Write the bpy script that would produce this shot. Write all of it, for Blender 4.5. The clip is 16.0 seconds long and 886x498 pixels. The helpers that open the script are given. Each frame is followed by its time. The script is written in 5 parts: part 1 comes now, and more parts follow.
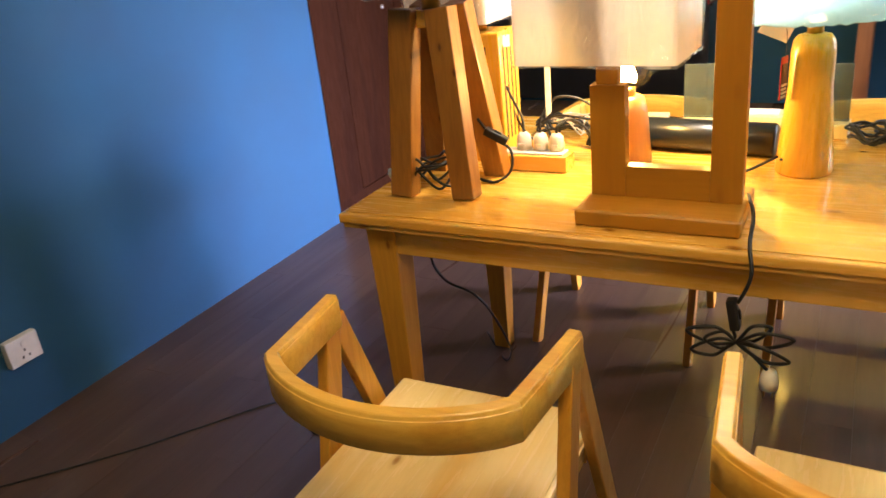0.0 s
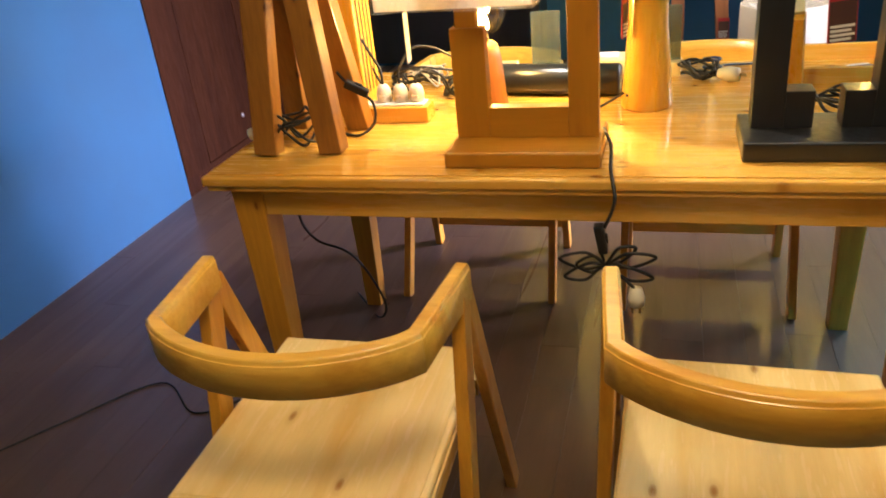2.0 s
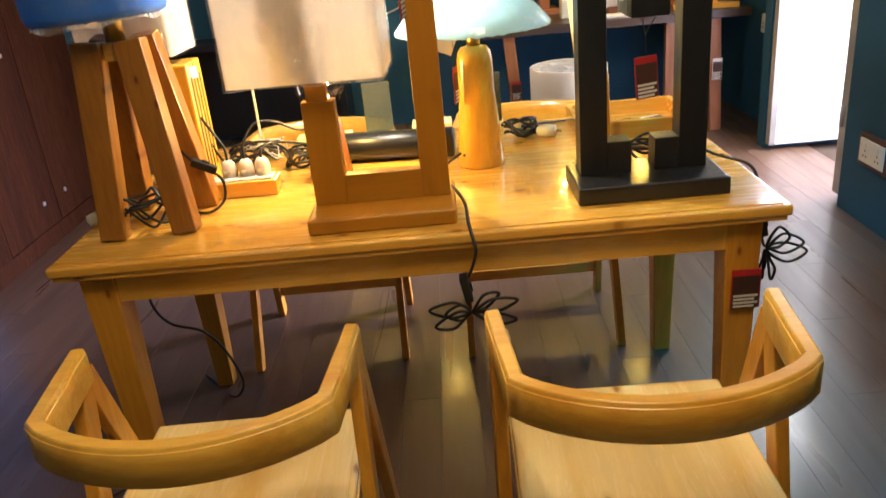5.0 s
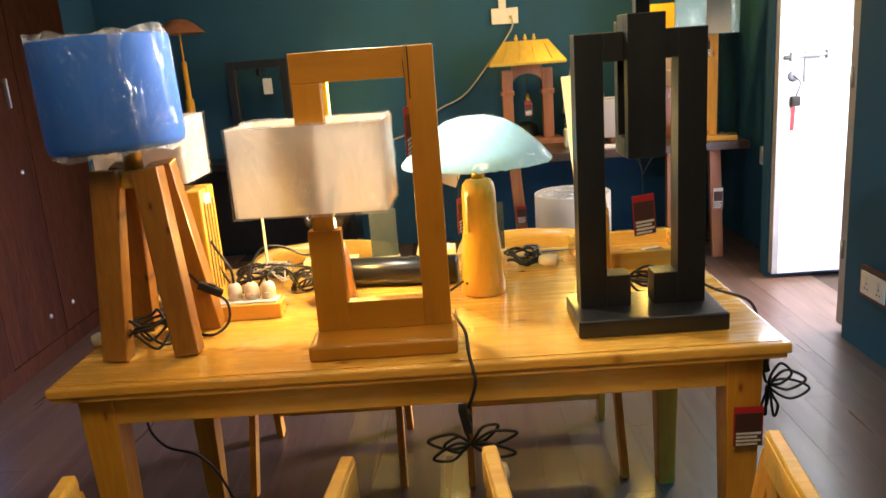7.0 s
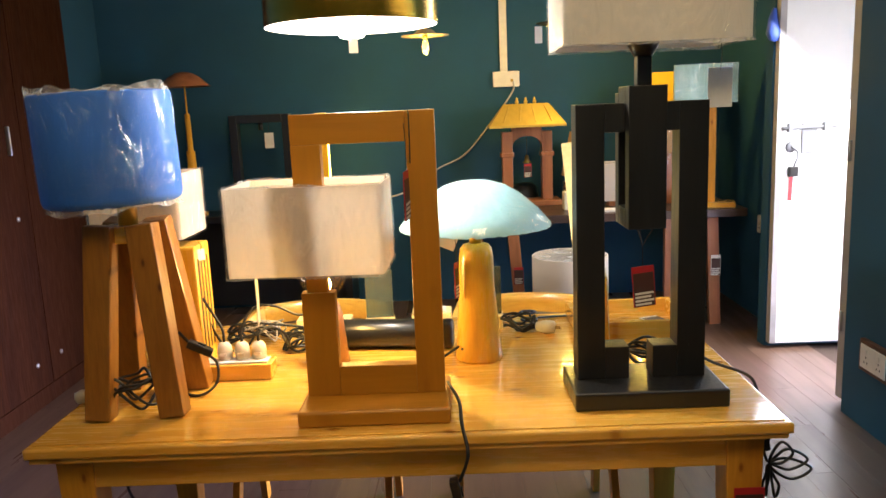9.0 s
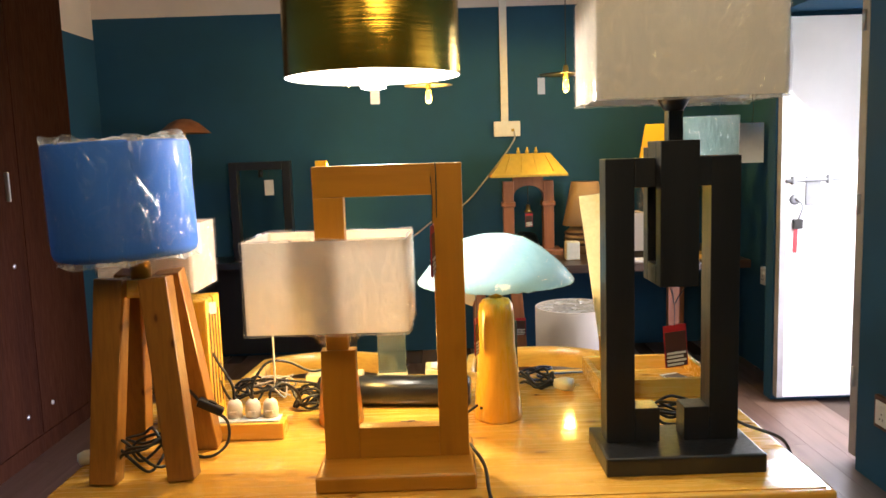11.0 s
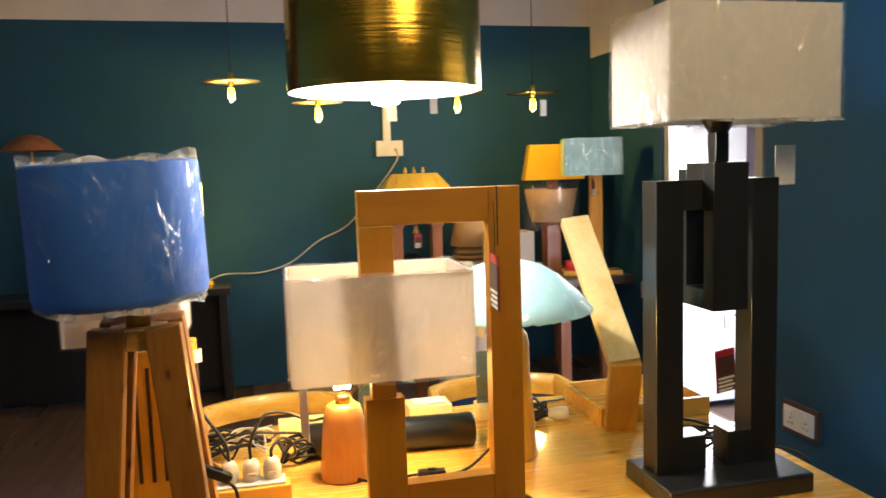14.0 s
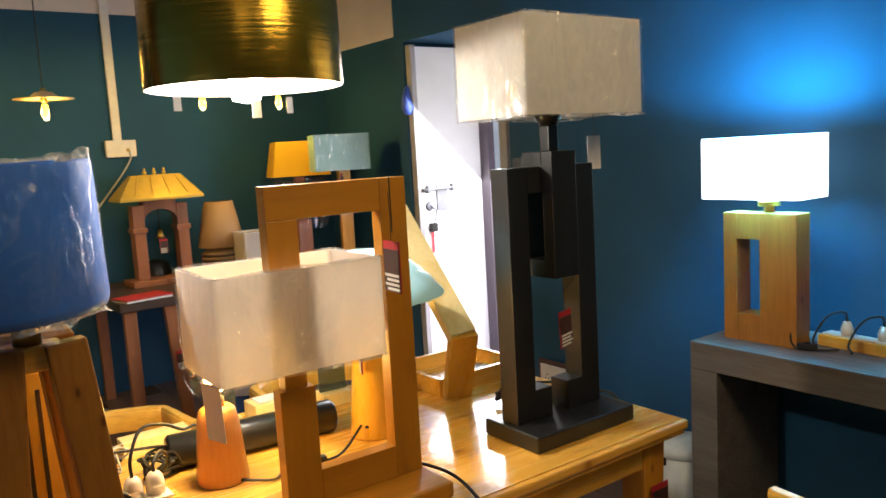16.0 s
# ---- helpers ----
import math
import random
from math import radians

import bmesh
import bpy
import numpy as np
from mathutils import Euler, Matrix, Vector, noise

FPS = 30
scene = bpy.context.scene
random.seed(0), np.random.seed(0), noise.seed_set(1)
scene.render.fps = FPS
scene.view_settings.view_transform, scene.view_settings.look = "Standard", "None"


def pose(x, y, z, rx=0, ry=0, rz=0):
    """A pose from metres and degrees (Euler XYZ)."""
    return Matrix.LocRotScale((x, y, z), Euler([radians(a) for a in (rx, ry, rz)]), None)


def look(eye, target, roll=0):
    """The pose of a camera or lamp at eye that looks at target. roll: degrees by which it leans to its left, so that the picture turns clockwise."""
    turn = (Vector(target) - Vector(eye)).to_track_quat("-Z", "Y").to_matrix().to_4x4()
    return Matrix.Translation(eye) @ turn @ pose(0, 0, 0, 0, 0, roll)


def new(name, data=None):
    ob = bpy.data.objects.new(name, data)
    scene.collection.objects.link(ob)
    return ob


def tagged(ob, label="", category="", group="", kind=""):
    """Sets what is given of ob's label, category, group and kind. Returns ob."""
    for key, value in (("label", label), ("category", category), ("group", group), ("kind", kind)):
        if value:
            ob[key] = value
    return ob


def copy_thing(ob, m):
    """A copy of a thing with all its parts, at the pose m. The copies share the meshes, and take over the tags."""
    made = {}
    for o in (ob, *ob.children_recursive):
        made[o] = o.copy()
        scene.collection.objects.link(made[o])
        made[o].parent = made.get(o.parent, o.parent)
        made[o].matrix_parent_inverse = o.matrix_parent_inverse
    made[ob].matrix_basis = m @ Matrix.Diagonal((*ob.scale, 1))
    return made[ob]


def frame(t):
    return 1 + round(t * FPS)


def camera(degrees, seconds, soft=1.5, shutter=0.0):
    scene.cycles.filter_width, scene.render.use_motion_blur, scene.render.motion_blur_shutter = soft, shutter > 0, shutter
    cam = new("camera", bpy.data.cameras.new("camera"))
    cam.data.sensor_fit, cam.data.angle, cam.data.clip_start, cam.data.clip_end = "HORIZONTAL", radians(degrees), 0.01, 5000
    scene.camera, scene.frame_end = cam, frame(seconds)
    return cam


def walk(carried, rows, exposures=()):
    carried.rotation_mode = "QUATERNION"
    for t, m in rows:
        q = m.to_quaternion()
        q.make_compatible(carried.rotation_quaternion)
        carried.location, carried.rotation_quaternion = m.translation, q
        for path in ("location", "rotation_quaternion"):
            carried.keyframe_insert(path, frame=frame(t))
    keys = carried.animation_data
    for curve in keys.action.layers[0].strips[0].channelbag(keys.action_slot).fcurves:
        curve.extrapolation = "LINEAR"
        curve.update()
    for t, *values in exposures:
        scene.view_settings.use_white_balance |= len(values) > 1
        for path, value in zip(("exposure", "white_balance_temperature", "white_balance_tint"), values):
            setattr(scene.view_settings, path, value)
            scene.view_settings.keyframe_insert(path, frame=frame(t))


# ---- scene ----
cam = camera(59.5, 16.0, shutter=0.5)
PATH = [
    (0, (1.091, -1.414, 1.386), (0.179, 0.181, 0.596), -6.2),
    (0.5, (1.013, -1.459, 1.381), (0.251, 0.204, 0.573), -6.7),
    (1, (1.012, -1.468, 1.374), (0.366, 0.236, 0.549), -6.7),
    (1.5, (1.02, -1.479, 1.366), (0.426, 0.238, 0.53), -6.9),
    (2, (1.04, -1.468, 1.344), (0.495, 0.24, 0.457), -6.2),
    (2.5, (0.981, -1.479, 1.33), (0.578, 0.232, 0.376), -5.5),
    (3, (0.928, -1.507, 1.327), (0.659, 0.216, 0.347), -5.7),
    (3.5, (0.893, -1.542, 1.338), (0.759, 0.186, 0.339), -6.3),
    (4, (0.91, -1.547, 1.35), (0.827, 0.209, 0.396), -6.6),
    (4.2, (0.907, -1.546, 1.355), (0.852, 0.231, 0.437), -6.2),
    (6.5, (0.949, -1.559, 1.398), (0.886, 0.359, 0.832), -4.5),
    (7, (0.933, -1.559, 1.408), (0.887, 0.377, 0.91), -4.2),
    (7.5, (0.931, -1.557, 1.415), (0.89, 0.392, 0.965), -3.6),
    (8, (0.93, -1.55, 1.42), (0.894, 0.405, 0.998), -3.2),
    (8.5, (0.933, -1.545, 1.424), (0.899, 0.417, 1.034), -2.8),
    (9, (0.933, -1.528, 1.425), (0.904, 0.439, 1.065), -2.4),
    (11.5, (0.779, -1.457, 1.445), (0.81, 0.53, 1.22), -1.4),
    (12, (0.652, -1.439, 1.449), (0.82, 0.542, 1.233), -1.0),
    (12.5, (0.578, -1.41, 1.451), (0.829, 0.563, 1.236), -1.0),
    (13, (0.526, -1.36, 1.443), (0.815, 0.607, 1.228), -1.0),
    (13.5, (0.468, -1.302, 1.445), (0.815, 0.656, 1.233), -1.3),
    (14, (0.401, -1.263, 1.461), (0.871, 0.67, 1.251), -1.8),
    (14.5, (0.351, -1.264, 1.464), (0.997, 0.616, 1.248), -1.8),
    (15, (0.25, -1.247, 1.465), (1.126, 0.536, 1.238), -1.6),
    (15.5, (0.105, -1.208, 1.462), (1.166, 0.47, 1.22), -2.3),
    (16, (0.005, -1.195, 1.469), (1.175, 0.408, 1.218), -3.3),
]
EXPOSURES = [(0, 1.18), (3.5, 1.08), (7, 0.74), (9, 0.64), (12.5, 0.57), (14, 0.57), (16, 0.36)]
walk(cam, [(t, look(eye, target, roll)) for t, eye, target, roll in PATH], EXPOSURES)

# ---------------------------------------------------------------- world, daylight, lamps
world = bpy.data.worlds.new("sky")
scene.world = world
world.use_nodes = True
wn = world.node_tree.nodes
sky = wn.new("ShaderNodeTexSky")
sky.sky_type, sky.sun_disc = "NISHITA", False
sky.sun_elevation, sky.sun_rotation = radians(72), radians(110)
wn["Background"].inputs["Strength"].default_value = 0.12
world.node_tree.links.new(sky.outputs[0], wn["Background"].inputs["Color"])

sun = new("sun", bpy.data.lights.new("sun", "SUN"))
sun.data.energy, sun.data.angle, sun.data.color = 2.8, radians(0.5), (1, 0.96, 0.9)
sun.matrix_world = look((10.9, -0.6, 26), (2.9, 2.4, 0))

WARM = (1.0, 0.62, 0.17)


def point_light(name, at, watts, colour, radius=0.02):
    ob = new(name, bpy.data.lights.new(name, "POINT"))
    ob.data.energy, ob.data.color, ob.data.shadow_soft_size = watts, colour, radius
    ob.location = at
    return ob


def area_light(name, m, sx, sy, watts, colour):
    ob = new(name, bpy.data.lights.new(name, "AREA"))
    ob.data.shape, ob.data.size, ob.data.size_y = "RECTANGLE", sx, sy
    ob.data.energy, ob.data.color = watts, colour
    ob.matrix_world = m
    return ob


# daylight in the open doorway
daylight = area_light("doorway_daylight", look((3.22, 2.32, 0.62), (-1.19, 1.15, 0.22)), 0.8, 1.0, 34, (0.62, 0.60, 1.0))
daylight.data.spread = radians(50)
area_light("doorway_skylight", look((3.21, 2.32, 1.3), (1.9, 2.15, 0.0)), 0.8, 1.6, 44, (0.95, 0.96, 1.0))

# ---------------------------------------------------------------- materials


def material(name):
    m = bpy.data.materials.new(name)
    m.use_nodes = True
    nt = m.node_tree
    return m, nt, nt.nodes["Principled BSDF"]


def coords(nt, scale=(1, 1, 1), rot=(0, 0, 0)):
    tc = nt.nodes.new("ShaderNodeTexCoord")
    mp = nt.nodes.new("ShaderNodeMapping")
    mp.inputs["Scale"].default_value = scale
    mp.inputs["Rotation"].default_value = rot
    info = nt.nodes.new("ShaderNodeObjectInfo")
    mul = nt.nodes.new("ShaderNodeMath")
    mul.operation = "MULTIPLY"
    mul.inputs[1].default_value = 13.0
    add = nt.nodes.new("ShaderNodeVectorMath")
    nt.links.new(info.outputs["Random"], mul.inputs[0])
    nt.links.new(tc.outputs["Object"], add.inputs[0])
    nt.links.new(mul.outputs[0], add.inputs[1])
    nt.links.new(add.outputs[0], mp.inputs["Vector"])
    return mp.outputs[0]


def tex_noise(nt, vec, scale, detail=4, rough=0.55, distortion=0.0):
    n = nt.nodes.new("ShaderNodeTexNoise")
    n.inputs["Scale"].default_value, n.inputs["Detail"].default_value = scale, detail
    n.inputs["Roughness"].default_value, n.inputs["Distortion"].default_value = rough, distortion
    nt.links.new(vec, n.inputs["Vector"])
    return n.outputs["Fac"]


def ramp(nt, fac, stops):
    r = nt.nodes.new("ShaderNodeValToRGB")
    while len(r.color_ramp.elements) < len(stops):
        r.color_ramp.elements.new(0.5)
    for e, (p, c) in zip(r.color_ramp.elements, stops):
        e.position, e.color = p, (*c, 1)
    nt.links.new(fac, r.inputs["Fac"])
    return r.outputs["Color"]


def mix(nt, fac, a, b, mode="MIX"):
    n = nt.nodes.new("ShaderNodeMix")
    n.data_type, n.blend_type = "RGBA", mode
    for sock, v in ((n.inputs[0], fac), (n.inputs[6], a), (n.inputs[7], b)):
        if isinstance(v, (int, float)):
            sock.default_value = v
        elif isinstance(v, tuple):
            sock.default_value = (*v, 1)
        else:
            nt.links.new(v, sock)
    return n.outputs[2]


def bump(nt, bsdf, height, strength, distance=0.002, socket="Normal"):
    b = nt.nodes.new("ShaderNodeBump")
    b.inputs["Strength"].default_value, b.inputs["Distance"].default_value = strength, distance
    nt.links.new(height, b.inputs["Height"])
    nt.links.new(b.outputs[0], bsdf.inputs[socket])


def wood(name, light, dark, along="x", rough=0.32, coat=0.25, knots=0.5, grain=1.0, lines_mix=0.16, knot_scale=4.6, relief=0.12, coat_rough=0.12):
    """Varnished timber: long grain lines, broad colour drift and a few knots."""
    m, nt, b = material(name)
    stretch = {"x": (1.2, 14, 14), "y": (14, 1.2, 14), "z": (14, 14, 1.2)}[along]
    v = coords(nt, stretch)
    drift = tex_noise(nt, v, 0.8, 3, 0.5, 0.6)
    fine = tex_noise(nt, v, 7.0 * grain, 6, 0.65, 0.3)
    base = ramp(nt, drift, [(0.3, dark), (0.52, light), (0.8, tuple(min(1, c * 1.12) for c in light))])
    lines = ramp(nt, fine, [(0.35, tuple(c * 0.72 for c in dark)), (0.6, (1, 1, 1))])
    col = mix(nt, lines_mix, base, lines, "MULTIPLY")
    kv = coords(nt, {"x": (0.5, 1.1, 1.1), "y": (1.1, 0.5, 1.1), "z": (1.1, 1.1, 0.5)}[along], (radians(90), 0, 0) if along == "z" else (0, 0, 0))
    vor = nt.nodes.new("ShaderNodeTexVoronoi")
    vor.voronoi_dimensions = "2D"
    vor.inputs["Scale"].default_value = knot_scale
    nt.links.new(kv, vor.inputs["Vector"])
    knot = ramp(nt, vor.outputs["Distance"], [(0.015, (1, 1, 1)), (0.035, (0.7, 0.7, 0.7)), (0.05, (0.25, 0.25, 0.25)), (0.10, (0, 0, 0))])
    kf = nt.nodes.new("ShaderNodeMath")
    kf.operation = "MULTIPLY"
    kf.inputs[1].default_value = knots
    nt.links.new(knot, kf.inputs[0])
    col = mix(nt, kf.outputs[0], col, tuple(c * k for c, k in zip(dark, (0.45, 0.3, 0.2))))
    nt.links.new(col, b.inputs["Base Color"])
    rr = ramp(nt, fine if relief > 0.05 else drift, [(0.3, (rough * 1.3,) * 3), (0.7, (rough * 0.8,) * 3)])
    nt.links.new(rr, b.inputs["Roughness"])
    b.inputs["Coat Weight"].default_value, b.inputs["Coat Roughness"].default_value = coat, coat_rough
    if coat_rough < 0.1:
        bump(nt, b, tex_noise(nt, coords(nt), 26, 2), 0.35, 0.0012, "Coat Normal")
    bump(nt, b, fine, relief)
    return m


def paint(name, colour, rough=0.55, vary=0.12, relief=0.15, scale=3.0, sheen=0.5):
    m, nt, b = material(name)
    b.inputs["Specular IOR Level"].default_value = sheen
    v = coords(nt)
    big = tex_noise(nt, v, scale, 4)
    fine = tex_noise(nt, v, 90, 3)
    lo, hi = tuple(c * (1 - vary) for c in colour), tuple(min(1, c * (1 + vary)) for c in colour)
    nt.links.new(ramp(nt, big, [(0.3, lo), (0.7, hi)]), b.inputs["Base Color"])
    nt.links.new(ramp(nt, big, [(0.3, (rough * 0.9,) * 3), (0.7, (min(1, rough * 1.1),) * 3)]), b.inputs["Roughness"])
    bump(nt, b, fine, relief, 0.0015)
    return m


def wrapped(name, colour, glow=0.0, glow_colour=(1, 1, 1), through_light=0.0):
    """Fabric shade under a crinkled clear plastic wrapper."""
    m, nt, b = material(name)
    v = coords(nt)
    weave = tex_noise(nt, v, 220, 2)
    cloud = tex_noise(nt, v, 5, 3)
    lo = tuple(c * 0.86 for c in colour)
    nt.links.new(ramp(nt, cloud, [(0.3, lo), (0.7, colour)]), b.inputs["Base Color"])
    b.inputs["Roughness"].default_value = 0.8
    bump(nt, b, weave, 0.1, 0.001)
    b.inputs["Coat Weight"].default_value, b.inputs["Coat Roughness"].default_value = 0.35, 0.12
    cv = coords(nt, (11, 11, 3.0), (0.3, 0.5, 0.3))
    crinkle = tex_noise(nt, cv, 1.9, 3, 0.5, 1.2)
    sharp = ramp(nt, crinkle, [(0.44, (0, 0, 0)), (0.5, (1, 1, 1)), (0.56, (0, 0, 0))])
    bump(nt, b, sharp, 1.0, 0.006, "Coat Normal")
    if glow:
        b.inputs["Emission Color"].default_value = (*glow_colour, 1)
        b.inputs["Emission Strength"].default_value = glow
    if through_light:
        t = nt.nodes.new("ShaderNodeBsdfTranslucent")
        t.inputs["Color"].default_value = (*colour, 1)
        mixer = nt.nodes.new("ShaderNodeMixShader")
        mixer.inputs[0].default_value = through_light
        nt.links.new(b.outputs[0], mixer.inputs[1])
        nt.links.new(t.outputs[0], mixer.inputs[2])
        nt.links.new(mixer.outputs[0], nt.nodes["Material Output"].inputs["Surface"])
    return m


def plain(name, colour, rough=0.4, metal=0.0, relief=0.0, transmission=0.0, ior=1.45):
    m, nt, b = material(name)
    b.inputs["Roughness"].default_value, b.inputs["Metallic"].default_value = rough, metal
    b.inputs["Transmission Weight"].default_value, b.inputs["IOR"].default_value = transmission, ior
    v = coords(nt)
    n = tex_noise(nt, v, 25, 4)
    nt.links.new(ramp(nt, n, [(0.3, tuple(c * 0.88 for c in colour)), (0.7, colour)]), b.inputs["Base Color"])
    if relief:
        bump(nt, b, n, relief)
    return m


def glowing(name, colour, strength):
    m, nt, b = material(name)
    b.inputs["Base Color"].default_value = (*colour, 1)
    b.inputs["Emission Color"].default_value = (*colour, 1)
    b.inputs["Emission Strength"].default_value = strength
    return m


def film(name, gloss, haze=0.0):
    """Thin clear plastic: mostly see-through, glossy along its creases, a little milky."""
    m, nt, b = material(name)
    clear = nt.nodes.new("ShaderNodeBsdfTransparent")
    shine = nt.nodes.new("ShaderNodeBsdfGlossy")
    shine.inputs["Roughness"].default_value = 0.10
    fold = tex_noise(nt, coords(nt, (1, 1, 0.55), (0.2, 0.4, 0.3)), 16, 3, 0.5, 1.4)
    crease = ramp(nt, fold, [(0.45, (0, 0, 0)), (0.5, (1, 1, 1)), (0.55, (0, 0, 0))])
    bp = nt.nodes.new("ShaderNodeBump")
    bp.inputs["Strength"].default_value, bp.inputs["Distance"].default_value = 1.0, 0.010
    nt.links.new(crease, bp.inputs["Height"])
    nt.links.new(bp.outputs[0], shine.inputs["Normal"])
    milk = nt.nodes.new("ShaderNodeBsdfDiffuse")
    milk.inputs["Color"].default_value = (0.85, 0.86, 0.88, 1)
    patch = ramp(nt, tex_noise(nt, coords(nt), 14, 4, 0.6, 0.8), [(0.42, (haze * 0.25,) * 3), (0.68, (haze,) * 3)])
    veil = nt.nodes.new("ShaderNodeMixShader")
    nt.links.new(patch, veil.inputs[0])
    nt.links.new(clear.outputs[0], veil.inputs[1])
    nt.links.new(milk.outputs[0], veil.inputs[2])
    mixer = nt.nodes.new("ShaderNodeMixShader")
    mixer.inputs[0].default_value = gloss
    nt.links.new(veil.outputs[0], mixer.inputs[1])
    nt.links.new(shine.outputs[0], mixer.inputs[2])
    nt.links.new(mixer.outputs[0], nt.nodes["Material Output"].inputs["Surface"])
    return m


def thin_glass(name, gloss):
    """Blown glass of a bulb: clear, with a faint sharp sheen."""
    m, nt, b = material(name)
    clear = nt.nodes.new("ShaderNodeBsdfTransparent")
    clear.inputs["Color"].default_value = (0.96, 0.94, 0.90, 1)
    shine = nt.nodes.new("ShaderNodeBsdfGlossy")
    shine.inputs["Roughness"].default_value = 0.03
    mixer = nt.nodes.new("ShaderNodeMixShader")
    mixer.inputs[0].default_value = gloss
    nt.links.new(clear.outputs[0], mixer.inputs[1])
    nt.links.new(shine.outputs[0], mixer.inputs[2])
    nt.links.new(mixer.outputs[0], nt.nodes["Material Output"].inputs["Surface"])
    return m


def brass_sheet():
    """Hammered, brushed brass of the drum pendant."""
    m, nt, b = material("brushed_brass")
    v = coords(nt, (1, 1, 40))
    n = tex_noise(nt, v, 3, 5, 0.6)
    dent = tex_noise(nt, coords(nt), 9, 2)
    nt.links.new(ramp(nt, n, [(0.3, (0.40, 0.25, 0.03)), (0.7, (0.62, 0.41, 0.06))]), b.inputs["Base Color"])
    b.inputs["Metallic"].default_value, b.inputs["Roughness"].default_value = 0.9, 0.21
    bump(nt, b, mix(nt, 0.35, dent, n), 0.35, 0.010)
    return m


M_TEAL = paint("teal_wall_paint", (0.019, 0.074, 0.136), 0.75, 0.10, sheen=0.2)
M_WHITE_WALL = paint("cream_wall_paint", (0.72, 0.62, 0.56), 0.7, 0.06)
M_CEIL = paint("ceiling_paint", (0.72, 0.66, 0.62), 0.8, 0.05)
M_FLOOR = wood("dark_floor_boards", (0.108, 0.062, 0.042), (0.090, 0.051, 0.035), "y", 0.34, 0.14, 0.0, 1.0, 0.10, relief=0.025)
M_SUB = paint("floor_screed", (0.05, 0.030, 0.022), 0.9)
M_BROWN = wood("brown_painted_door", (0.028, 0.0080, 0.0022), (0.020, 0.0054, 0.0016), "z", 0.7, 0.0, 0.0)
M_BROWN.node_tree.nodes["Principled BSDF"].inputs["Specular IOR Level"].default_value = 0.06
M_PINE = wood("varnished_pine", (0.76, 0.415, 0.070), (0.67, 0.33, 0.042), "x", 0.25, 0.85, 0.95, 0.8, 0.07, 5.6, coat_rough=0.055)
M_RAIL = wood("varnished_bent_pine", (0.80, 0.47, 0.075), (0.68, 0.33, 0.034), "x", 0.34, 0.3, 0.8, 1.0, 0.22, 7.0)
M_PINE_Y = wood("varnished_pine_seat", (0.84, 0.61, 0.25), (0.76, 0.48, 0.14), "y", 0.24, 0.5, 0.9, 0.8, 0.14, 6.0)
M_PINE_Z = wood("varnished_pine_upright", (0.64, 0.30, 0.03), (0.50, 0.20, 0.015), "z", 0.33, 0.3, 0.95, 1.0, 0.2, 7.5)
M_ORANGE = wood("orange_stained_pine", (0.43, 0.180, 0.010), (0.37, 0.145, 0.007), "z", 0.4, 0.2, 0.2, 1.0, 0.07)
M_ORANGE_X = wood("orange_stained_base", (0.43, 0.180, 0.010), (0.37, 0.145, 0.007), "x", 0.4, 0.2, 0.2, 1.0, 0.07)
M_AGED = wood("aged_knotty_pine", (0.30, 0.125, 0.018), (0.19, 0.068, 0.009), "z", 0.38, 0.25, 1.0, 1.0, 0.25, 9.0)
M_PALE = wood("pale_raw_pine", (0.82, 0.66, 0.32), (0.74, 0.55, 0.20), "z", 0.45, 0.1, 0.3)
M_TURN = wood("turned_pine", (0.74, 0.40, 0.040), (0.62, 0.29, 0.022), "z", 0.28, 0.4, 0.3)
M_BLACKWOOD = wood("black_stained_wood", (0.0145, 0.0148, 0.0165), (0.0110, 0.0112, 0.0125), "z", 0.34, 0.25, 0.0)
M_GREYWOOD = wood("grey_console_wood", (0.15, 0.135, 0.125), (0.11, 0.097, 0.09), "y", 0.55, 0.0, 0.0)
M_REDWOOD = wood("red_brown_wood", (0.32, 0.12, 0.045), (0.22, 0.075, 0.028), "z", 0.4, 0.2, 0.2)
M_DARKWOOD = wood("dark_brown_wood", (0.06, 0.032, 0.02), (0.035, 0.018, 0.012), "x", 0.4, 0.2, 0.0)
M_BLUE_SHADE = wrapped("blue_wrapped_fabric", (0.022, 0.145, 0.62))
M_WHITE_SHADE = wrapped("white_wrapped_fabric", (0.81, 0.75, 0.68), through_light=0.58)
M_GREY_SHADE = wrapped("offwhite_wrapped_fabric", (0.76, 0.73, 0.70), through_light=0.25)
M_GREEN_SHADE = wrapped("pale_green_wrapped_fabric", (0.36, 0.58, 0.55), through_light=0.2)
M_YELLOW_SHADE = wrapped("amber_wrapped_fabric", (0.92, 0.58, 0.03), through_light=0.35)
M_PATTERN = wrapped("brown_patterned_wrap", (0.42, 0.25, 0.12))
M_SKY_SHADE = wrapped("pale_blue_cone_fabric", (0.40, 0.76, 0.94), through_light=0.1)
M_LIT_SHADE = wrapped("lit_white_fabric", (0.85, 0.9, 0.95), 2.4, (0.86, 0.92, 1.0))
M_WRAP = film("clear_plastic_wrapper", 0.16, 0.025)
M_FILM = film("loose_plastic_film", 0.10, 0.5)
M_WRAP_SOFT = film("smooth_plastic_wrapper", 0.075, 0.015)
M_BRASS = plain("brass_fitting", (0.55, 0.36, 0.10), 0.3, 1.0)
M_DRUM = brass_sheet()
M_DRUM_IN = plain("white_enamel", (0.85, 0.80, 0.70), 0.5)
M_DARKMETAL = plain("dark_metal", (0.03, 0.028, 0.025), 0.4, 0.8)
M_CREAM_METAL = plain("cream_enamel_disc", (0.55, 0.42, 0.25), 0.35)
